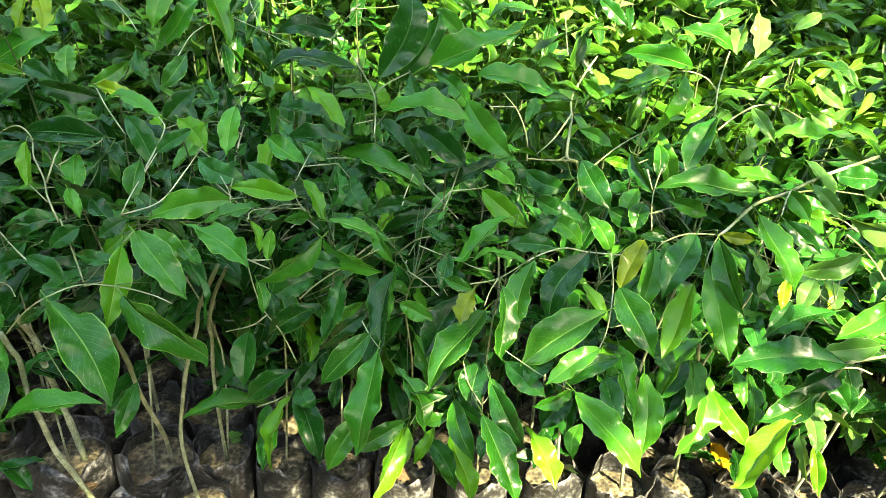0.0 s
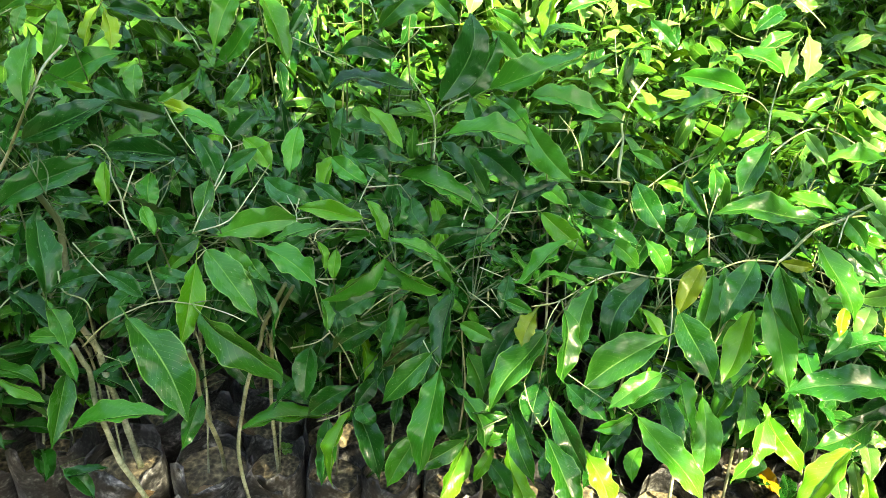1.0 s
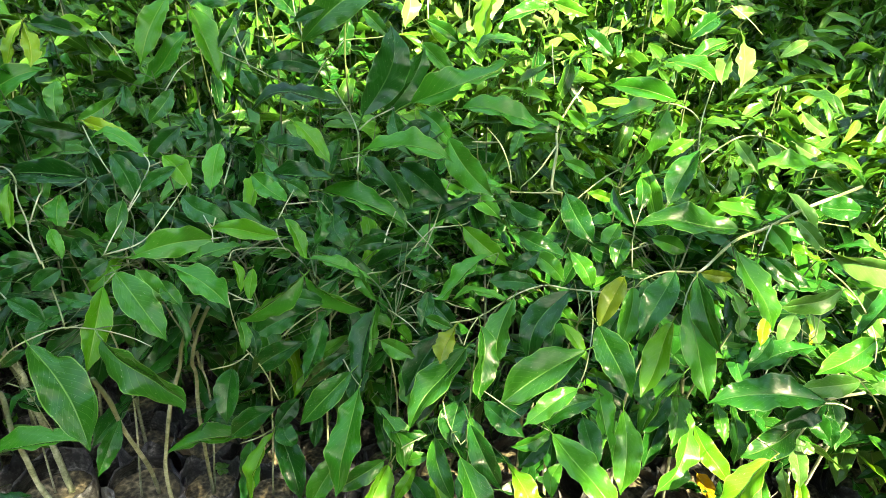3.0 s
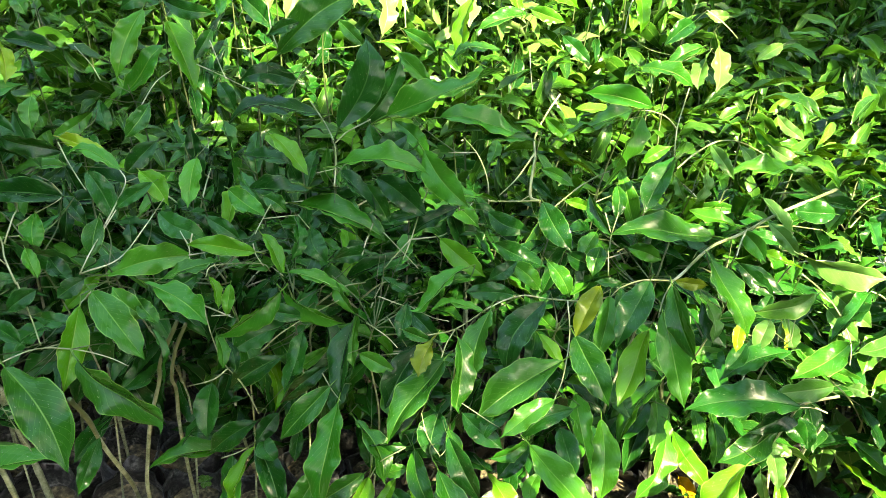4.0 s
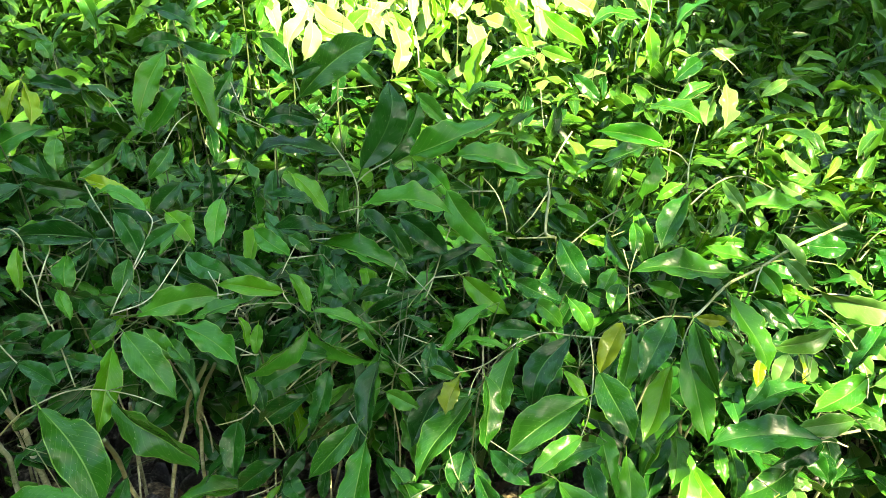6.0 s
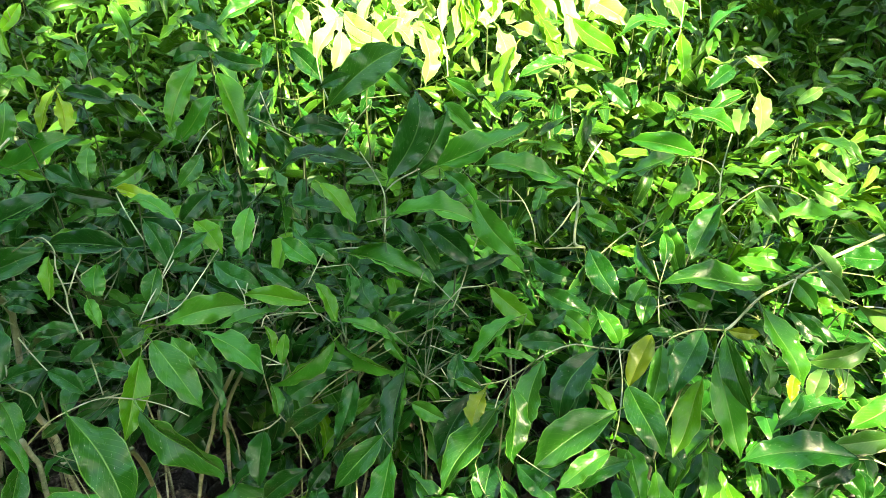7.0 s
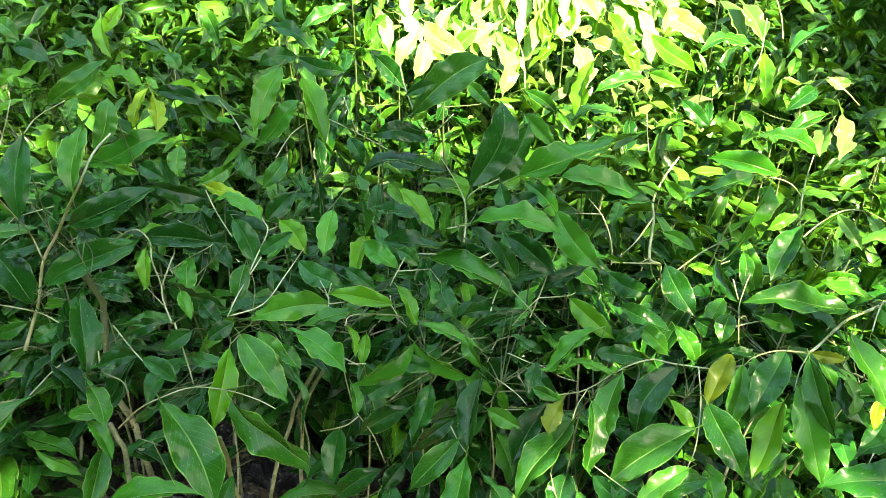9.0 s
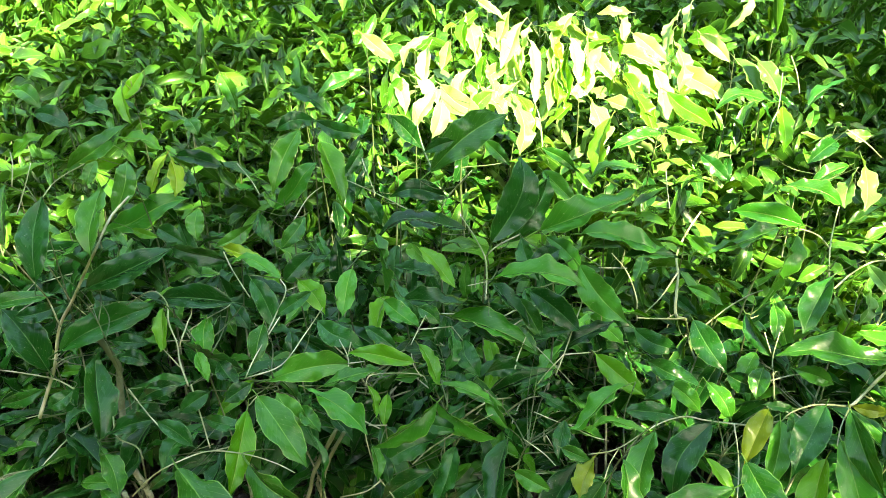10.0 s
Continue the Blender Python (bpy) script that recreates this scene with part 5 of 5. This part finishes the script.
branch(0, 12, [(-0.236, 0.831, 0.692), (-0.228, 0.844, 0.701), (-0.174, 0.857, 0.698), (-0.163, 0.860, 0.685)], 0.0007, 0.0006)
branch(0, 12, [(-0.185, 0.873, 0.717), (-0.181, 0.866, 0.705), (-0.170, 0.856, 0.695)], 0.0008, 0.0006)
branch(0, 13, [(-0.180, 0.965, 0.723), (-0.187, 0.941, 0.713), (-0.193, 0.919, 0.703)], 0.0008, 0.0006)
branch(0, 12, [(-0.189, 0.953, 0.707), (-0.144, 0.958, 0.712)], 0.0008, 0.0006)
branch(0, 13, [(-0.145, 0.968, 0.707), (-0.128, 0.958, 0.691)], 0.0007, 0.0006)
branch(0, 12, [(-0.264, 0.860, 0.689), (-0.270, 0.884, 0.699), (-0.286, 0.906, 0.711)], 0.0008, 0.0006)
branch(0, 12, [(-0.264, 0.860, 0.704), (-0.243, 0.863, 0.707)], 0.0008, 0.0006)
branch(0, 12, [(-0.269, 0.901, 0.711), (-0.272, 0.891, 0.695)], 0.0008, 0.0006)
branch(0, 13, [(-0.056, 0.941, 0.663), (-0.053, 0.955, 0.673), (-0.044, 0.978, 0.692)], 0.0010, 0.0008)
branch(0, 17, [(0.288, 0.987, 0.664), (0.294, 1.013, 0.669), (0.307, 1.044, 0.690)], 0.0010, 0.0007)
branch(0, 17, [(0.279, 0.931, 0.653), (0.277, 0.951, 0.685)], 0.0009, 0.0007)
branch(2, 17, [(0.289, 1.051, 0.684), (0.298, 1.036, 0.660)], 0.0009, 0.0007)
branch(0, 17, [(0.277, 0.953, 0.666), (0.305, 0.952, 0.678), (0.318, 0.945, 0.682)], 0.0009, 0.0007)
branch(2, 16, [(0.233, 1.163, 0.630), (0.266, 1.174, 0.658), (0.294, 1.175, 0.680), (0.313, 1.173, 0.692)], 0.0012, 0.0009)
branch(0, 19, [(0.576, 0.826, 0.516), (0.551, 0.827, 0.524), (0.514, 0.817, 0.521), (0.482, 0.802, 0.478)], 0.0011, 0.0009)
branch(0, 19, [(0.568, 0.986, 0.633), (0.600, 0.987, 0.609), (0.637, 0.992, 0.572), (0.664, 0.988, 0.534), (0.662, 0.960, 0.523), (0.651, 0.932, 0.514)], 0.0012, 0.0009)
branch(0, 20, [(0.606, 0.886, 0.520), (0.693, 0.953, 0.420), (0.812, 1.043, 0.251), (0.884, 1.088, 0.121)], 0.0011, 0.0009)
branch(0, 7, [(-0.759, 0.932, 0.524), (-0.748, 0.950, 0.564), (-0.733, 0.954, 0.601), (-0.719, 0.964, 0.664), (-0.672, 0.939, 0.726), (-0.630, 0.922, 0.788), (-0.609, 0.915, 0.818), (-0.621, 0.981, 0.835), (-0.613, 1.023, 0.851)], 0.0027, 0.0015)
branch(0, 7, [(-0.713, 0.957, 0.673), (-0.723, 0.957, 0.713), (-0.714, 0.923, 0.757), (-0.719, 0.897, 0.806), (-0.714, 0.876, 0.836)], 0.0012, 0.0008)
branch(0, 7, [(-0.686, 0.921, 0.590), (-0.723, 0.938, 0.591), (-0.780, 0.957, 0.584), (-0.830, 0.964, 0.582)], 0.0011, 0.0009)
branch(0, 8, [(-0.678, 0.925, 0.881), (-0.675, 0.958, 0.894), (-0.649, 0.987, 0.909)], 0.0009, 0.0007)
branch(0, 8, [(-0.699, 0.898, 0.867), (-0.698, 0.924, 0.896), (-0.699, 0.946, 0.920)], 0.0008, 0.0006)
branch(0, 8, [(-0.718, 0.926, 0.894), (-0.724, 0.945, 0.919), (-0.734, 0.959, 0.930)], 0.0009, 0.0007)
branch(0, 9, [(-0.681, 0.913, 0.789), (-0.679, 0.926, 0.758), (-0.682, 0.950, 0.715), (-0.667, 0.957, 0.690)], 0.0008, 0.0006)
branch(4, 9, [(-0.519, 1.289, 0.763), (-0.546, 1.326, 0.775), (-0.579, 1.350, 0.798)], 0.0011, 0.0008)
branch(4, 9, [(-0.464, 1.299, 0.715), (-0.450, 1.345, 0.741), (-0.436, 1.394, 0.747)], 0.0010, 0.0008)
branch(4, 11, [(-0.376, 1.349, 0.776), (-0.323, 1.315, 0.769), (-0.256, 1.270, 0.758)], 0.0009, 0.0008)
branch(4, 11, [(-0.350, 1.352, 0.818), (-0.331, 1.328, 0.785), (-0.316, 1.304, 0.768)], 0.0011, 0.0008)
branch(4, 12, [(-0.206, 1.216, 0.848), (-0.227, 1.271, 0.863), (-0.254, 1.383, 0.865), (-0.270, 1.458, 0.886)], 0.0012, 0.0009)
branch(6, 12, [(-0.034, 1.633, 0.770), (-0.043, 1.736, 0.802), (-0.058, 1.841, 0.814)], 0.0016, 0.0012)
branch(2, 15, [(-0.028, 1.275, 0.753), (-0.028, 1.331, 0.768), (-0.023, 1.377, 0.784)], 0.0013, 0.0009)
branch(4, 12, [(-0.139, 1.172, 0.863), (-0.170, 1.178, 0.825), (-0.187, 1.178, 0.796)], 0.0010, 0.0008)
branch(6, 19, [(0.395, 1.586, 0.791), (0.409, 1.630, 0.836), (0.448, 1.741, 0.844), (0.466, 1.821, 0.899)], 0.0015, 0.0011)
branch(9, 18, [(0.526, 1.991, 0.906), (0.525, 1.921, 0.880), (0.516, 1.846, 0.852)], 0.0015, 0.0012)
branch(8, 19, [(0.623, 1.825, 0.780), (0.665, 1.811, 0.754), (0.694, 1.795, 0.729)], 0.0015, 0.0012)
branch(8, 16, [(0.228, 1.587, 0.665), (0.223, 1.622, 0.701), (0.222, 1.656, 0.726)], 0.0012, 0.0010)


# ---- the rest of the bed ----
def sapling_plan(seed, high, count):
    """Where a sapling's wood and leaves go, about its own base."""
    rnd = random.Random(seed)
    base = Vector((0, 0, SOIL_HIGH))
    top = Vector((rnd.uniform(-0.05, 0.05), rnd.uniform(-0.06, 0.02), high))
    line = [base, base.lerp(top, 0.4) + Vector((rnd.uniform(-0.02, 0.02), rnd.uniform(-0.02, 0.02), 0)), base.lerp(top, 0.75) + Vector((rnd.uniform(-0.015, 0.015), rnd.uniform(-0.015, 0.015), 0)), top]
    stem = smooth_line(line, 6)
    twigs, leaves = [], []
    heads = [(stem[-1], rnd.uniform(0, 360))]
    for k in range(rnd.choice((4, 5, 6))):
        q = stem[rnd.randrange(len(stem) // 2, len(stem) - 2)]
        a = rnd.uniform(0, 6.28)
        reach = rnd.uniform(0.05, 0.14)
        end = q + Vector((math.cos(a) * reach, math.sin(a) * reach, rnd.uniform(0.0, 0.09)))
        end.z = min(end.z, high)
        twigs.append([q, q.lerp(end, 0.5) + Vector((0, 0, 0.012)), end])
        heads.append((end, math.degrees(a) - 90))
    for k in range(count):
        head, heading = heads[k % len(heads)]
        ring = k // len(heads)
        if k % 3 == 2:
            # along the stem, lower down
            q = stem[rnd.randrange(len(stem) // 2, len(stem))]
            head = q + Vector((rnd.gauss(0, 0.02), rnd.gauss(0, 0.02), 0))
            ring = 0
        at = head - Vector((0, 0, 0.03 * ring * rnd.uniform(0.6, 1.4)))
        at += Vector((rnd.uniform(-0.012, 0.012), rnd.uniform(-0.012, 0.012), 0))
        ln = rnd.choice((rnd.uniform(0.065, 0.095), rnd.uniform(0.095, 0.135)))
        # low leaves mostly take the dark tone: shade of the gaps in their colour
        shaded_low = at.z < high * 0.72
        leaves.append((at, heading + ring * 137 + rnd.uniform(-40, 40), rnd.gauss(-22, 32), rnd.gauss(0, 30), ln, ln * rnd.uniform(0.24, 0.32), "dark" if shaded_low and rnd.random() < 0.9 else rnd.choices(("green", "dark", "young"), (6, 7, 0.8))[0]))
    return line, twigs, leaves


def sapling_proto(seed, high, count):
    """A sapling with every leaf a part of its own."""
    rnd = random.Random(seed)
    p = potted(Vector((0, 0, 0)), rnd)
    line, twigs, leaves = sapling_plan(seed, high, count)
    stem_of(p, line, 0.0028, 0.0008, rnd)
    for t in twigs:
        bm = bmesh.new()
        tube(bm, smooth_line(t, 3), 0.0018, 0.0009, 5)
        part("twig", bm, TWIG, p)
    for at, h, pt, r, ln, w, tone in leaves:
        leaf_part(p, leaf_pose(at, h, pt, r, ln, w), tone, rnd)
    return p


def crown_into(bm, m, leaves, rnd, rows=8, cols=2):
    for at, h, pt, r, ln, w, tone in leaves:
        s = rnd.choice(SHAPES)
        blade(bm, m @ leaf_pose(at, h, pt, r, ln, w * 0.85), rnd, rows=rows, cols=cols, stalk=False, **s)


def canopy(x, y):
    """How high the foliage of the bed stands."""
    rise = CANOPY_RISE * (min(y, 1.6) - 0.9) + CANOPY_BACK * max(0.0, min(y, 2.7) - 1.6)
    return CANOPY_FRONT + rise + 0.03 * noise.noise(Vector((x * 3.1, y * 3.1, 2)))


PROTO_HIGH = 0.62
protos = [sapling_proto(100 + i, PROTO_HIGH, 44) for i in range(12)]
crowns = []
for i in range(8):
    rnd = random.Random(400 + i)
    bm = bmesh.new()
    line, twigs, leaves = sapling_plan(300 + i, PROTO_HIGH, 44)
    crown_into(bm, Matrix(), leaves, rnd)
    crown = finish("crown", bm, MANY)
    bm = bmesh.new()
    tube(bm, smooth_line(line, 3), 0.0036, 0.001, 5)
    pale = crown.copy()
    pale.materials[0] = SUNLIT
    crowns.append((finish("stem", bm, BARK), crown, pale))

used = 0
far = bmesh.new()
rnd = random.Random(77)
for row in range(0, 38):
    y = 0.945 + 0.104 * row
    half = 0.62 * (y + 0.35) + 0.25
    for column in range(-12, 44):
        at = bag_place(row, column)
        if not (-half - 0.12 < at.x < half) or (row, column) in TAKEN:
            continue
        if any((at - b).length < 0.085 for b in BARE):
            continue
        grow = (canopy(at.x, at.y) + rnd.uniform(-0.08, 0.05)) / PROTO_HIGH
        turn = rnd.uniform(0, 360)
        wide = rnd.uniform(0.95, 1.15)
        if row < 5:
            m = pose(at.x, at.y, 0, 0, 0, turn)
            p = copy_thing(rnd.choice(protos), m)
            p.scale = (wide, wide, grow)
        elif used < 190:
            used += 1
            p = potted(at, rnd)
            stem, crown, pale = rnd.choice(crowns)
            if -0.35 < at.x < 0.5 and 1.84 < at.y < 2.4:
                # pale crowns in the middle of the bed paint its sunlit patch
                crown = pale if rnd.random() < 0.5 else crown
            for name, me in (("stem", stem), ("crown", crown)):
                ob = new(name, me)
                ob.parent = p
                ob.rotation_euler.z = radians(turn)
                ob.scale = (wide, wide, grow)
        else:
            line, twigs, leaves = sapling_plan(rnd.randrange(9999), PROTO_HIGH, 34)
            m = pose(at.x, at.y, 0, 0, 0, turn) @ Matrix.Diagonal((wide, wide, grow, 1))
            crown_into(far, m, leaves, rnd, 6, 2)
for p in protos:
    for o in (*p.children_recursive, p):
        bpy.data.objects.remove(o)
tagged(new("sapling_bed", finish("sapling_bed", far, MANY)), "dense bed of green nursery saplings beyond", "saplings", kind="stuff")


# ---- unseen tree, added to shade the bed ----
SHADE_TOP = 4.4


def shade_amount(x, y):
    """Leaf cover of the added tree over a place of the bed, along the sun: set by hand where shade or sun should fall.
    """
    def hill(cx, cy, rx, ry):
        return max(0.0, 1 - ((x - cx) / rx) ** 2 - ((y - cy) / ry) ** 2) ** 0.5
    cover = max(0.015, 1.9 * hill(-0.52, 0.66, 0.60, 0.56), 0.9 * hill(-0.05, 1.05, 0.3, 0.2), 0.5 * hill(0.42, 0.53, 0.3, 0.11), 0.62 * hill(0.16, 0.53, 0.26, 0.14), 0.03 * hill(0.36, 0.74, 0.38, 0.3), 0.55 * hill(1.1, 2.2, 0.55, 0.75), 0.2 * hill(0.52, 1.0, 0.32, 0.3),
                0.3 * hill(-1.15, 1.95, 0.5, 0.5), 0.16 * hill(-0.6, 1.4, 0.4, 0.3), 0.04 * hill(0.5, 1.2, 0.45, 0.35), 0.3 * hill(-1.3, 0.9, 0.6, 0.8), 1.4 * hill(0, 3.6, 2.6, 0.85))
    cover = min(cover, 1.0)
    # opening placed so that the sun reaches the back patch
    gap = hill(0.05, 2.0, 0.6, 0.42)
    return cover * (1 - min(1.0, 1.6 * gap))


def added_shade_tree():
    rnd = random.Random(9)
    lift = SUNWARD / SUNWARD.z
    trunk_foot = Vector((lift.x * 3.4 - 0.4, lift.y * 3.4 - 0.9, 0))
    tree = thing("tree", trunk_foot, "unseen leafy tree with a grey trunk, added to shade the bed", "tree")
    fork = trunk_foot + Vector((-0.1, 0.1, 2.4))
    bm = bmesh.new()
    tube(bm, [q - trunk_foot for q in smooth_line([trunk_foot, trunk_foot + Vector((0.06, 0.0, 1.2)), fork])], 0.14, 0.09, 12, 0.06, rnd)
    part("trunk", bm, BARK, tree)
    leaves = bmesh.new()
    tips = []
    for clump in range(SHADE_TRIES):
        x, y = rnd.uniform(-2.4, 2.4), rnd.uniform(-0.4, 4.2)
        if rnd.random() > shade_amount(x, y):
            continue
        z = SHADE_TOP + rnd.uniform(-0.7, 0.7) * (1 - 0.2 * abs(x))
        at = Vector((x, y, 0.7)) + lift * (z - 0.7)
        for k in range(4):
            ln = rnd.uniform(0.12, 0.2)
            spot = at + Vector((rnd.gauss(0, 0.07), rnd.gauss(0, 0.07), rnd.gauss(0, 0.05)))
            blade(leaves, leaf_pose(spot, rnd.uniform(0, 360), rnd.gauss(-15, 25), rnd.gauss(0, 25), ln, ln * 0.45), rnd, rows=4, cols=2, stalk=False)
        tips.append(at)
    near = [q for q in tips if (q - lift * q.z).x < 0.1 and (q - lift * q.z).y < 1.9]
    for i in range(8):
        end = rnd.choice(near)
        bm = bmesh.new()
        mid = fork.lerp(end, 0.5) + Vector((0, 0, 0.25))
        tube(bm, [q - trunk_foot for q in smooth_line([fork, mid, end])], 0.04, 0.006, 7, 0.08, rnd)
        part("limb", bm, BARK, tree)
    bmesh.ops.translate(leaves, verts=leaves.verts, vec=-trunk_foot)
    part("crown", leaves, MANY, tree)


added_shade_tree()


# ---- unseen hedge round the nursery, added to block low sky light ----
def low_to_sun(c, d):
    """The hedge stands lower on the side from which the sun comes."""
    facing = c * math.sin(radians(SUN_TURN)) + d * math.cos(radians(SUN_TURN))
    return 1 - 0.3 * max(0.0, min(1.0, facing * 1.6 - 0.2))


def hedge():
    rnd = random.Random(21)
    bm = bmesh.new()
    count, levels = 96, 12
    for layer in (0.0, 0.5):
        rings = []
        for k in range(levels + 1):
            ring = []
            for i in range(count):
                a = 2 * math.pi * i / count
                c, d = math.cos(a), math.sin(a)
                bulge = 0.35 * noise.noise(Vector((c * 4, d * 4, k * 0.7))) + 0.15 * noise.noise(Vector((c * 12, d * 12, k * 2.1)))
                top = HEDGE_HIGH * low_to_sun(c, d) + 0.7 * noise.noise(Vector((c * 3, d * 3, 8)))
                r = HEDGE_AWAY + layer + bulge * (1 if layer == 0 else -0.5)
                ring.append(bm.verts.new((c * r, 1.5 + d * r, top * k / levels - 0.05)))
            rings.append(ring)
        for p, q in zip(rings, rings[1:]):
            for i in range(count):
                bm.faces.new((p[i], p[(i + 1) % count], q[(i + 1) % count], q[i]))
    for i in range(6500):
        a, k = rnd.uniform(0, 2 * math.pi), rnd.random()
        r = HEDGE_AWAY - 0.25 + rnd.uniform(-0.25, 0.2)
        at = Vector((math.cos(a) * r, 1.5 + math.sin(a) * r, 0.1 + k * HEDGE_HIGH * low_to_sun(math.cos(a), math.sin(a))))
        ln = rnd.uniform(0.16, 0.3)
        blade(bm, leaf_pose(at, rnd.uniform(0, 360), rnd.gauss(-30, 25), rnd.gauss(0, 25), ln, ln * 0.42), rnd, rows=3, cols=2, stalk=False)
    tagged(new("hedge", finish("hedge", bm, HEDGE_SHADED)), "unseen tall dark green hedge, added to block low sky light", "hedge", kind="structure")


hedge()


# ---- fallen leaves on the bags ----
def fallen(at, heading, pitch, roll, length, width, tone, label):
    rnd = random.Random(round(at[0] * 999))
    ob = new("fallen_leaf", rnd.choice(LEAVES[tone]))
    ob.matrix_world = leaf_pose(at, heading, pitch, roll, length, width)
    return tagged(ob, label, "leaf", "fallen leaves")


fallen((0.482, 1.010, 0.190), -162, -3, 12, 0.091, 0.030, "fallen", "yellow fallen leaf lying on the black bags")
fallen((-0.467, 0.875, 0.148), -67, -3, 12, 0.043, 0.022, "dry", "dry brown leaf lying on soil in a bag")
fallen((-0.558, 0.854, 0.148), -44, -3, 12, 0.038, 0.019, "dry", "dry brown leaf lying on soil in a bag")
fallen((-0.462, 1.060, 0.150), -120, -3, 12, 0.070, 0.022, "dry", "dry curled leaf lying on soil in a bag")
fallen((-0.130, 0.925, 0.148), -59, -3, 12, 0.041, 0.021, "dry", "dry brown leaf lying on soil in a bag")
fallen((-0.067, 0.952, 0.148), -119, -3, 12, 0.051, 0.024, "dry", "dry brown leaf lying on soil in a bag")
fallen((0.560, 0.954, 0.148), -69, -3, 12, 0.052, 0.022, "dry", "dry brown leaf lying on soil in a bag")


# ---- a weed that has come up in one of the bags ----
def weed(at):
    rnd = random.Random(3)
    p = thing("weed_seedling", at, "tiny pale green weed seedling on soil in a bag", "weed")
    bm = bmesh.new()
    tube(bm, smooth_line([Vector((0, 0, -0.004)), Vector((0.002, 0, 0.012)), Vector((0, -0.001, 0.024))], 3), 0.0007, 0.0005, 5)
    part("stem", bm, SHOOT, p)
    for k in range(6):
        a = k * 62 + rnd.uniform(-15, 15)
        spot = at + Vector((0, 0, rnd.uniform(0.014, 0.025)))
        leaf_part(p, leaf_pose(spot, a, rnd.uniform(-5, 25), 0, 0.016, 0.011), "light", rnd)


weed(Vector((-0.337, 0.985, SOIL_HIGH + 0.004)))
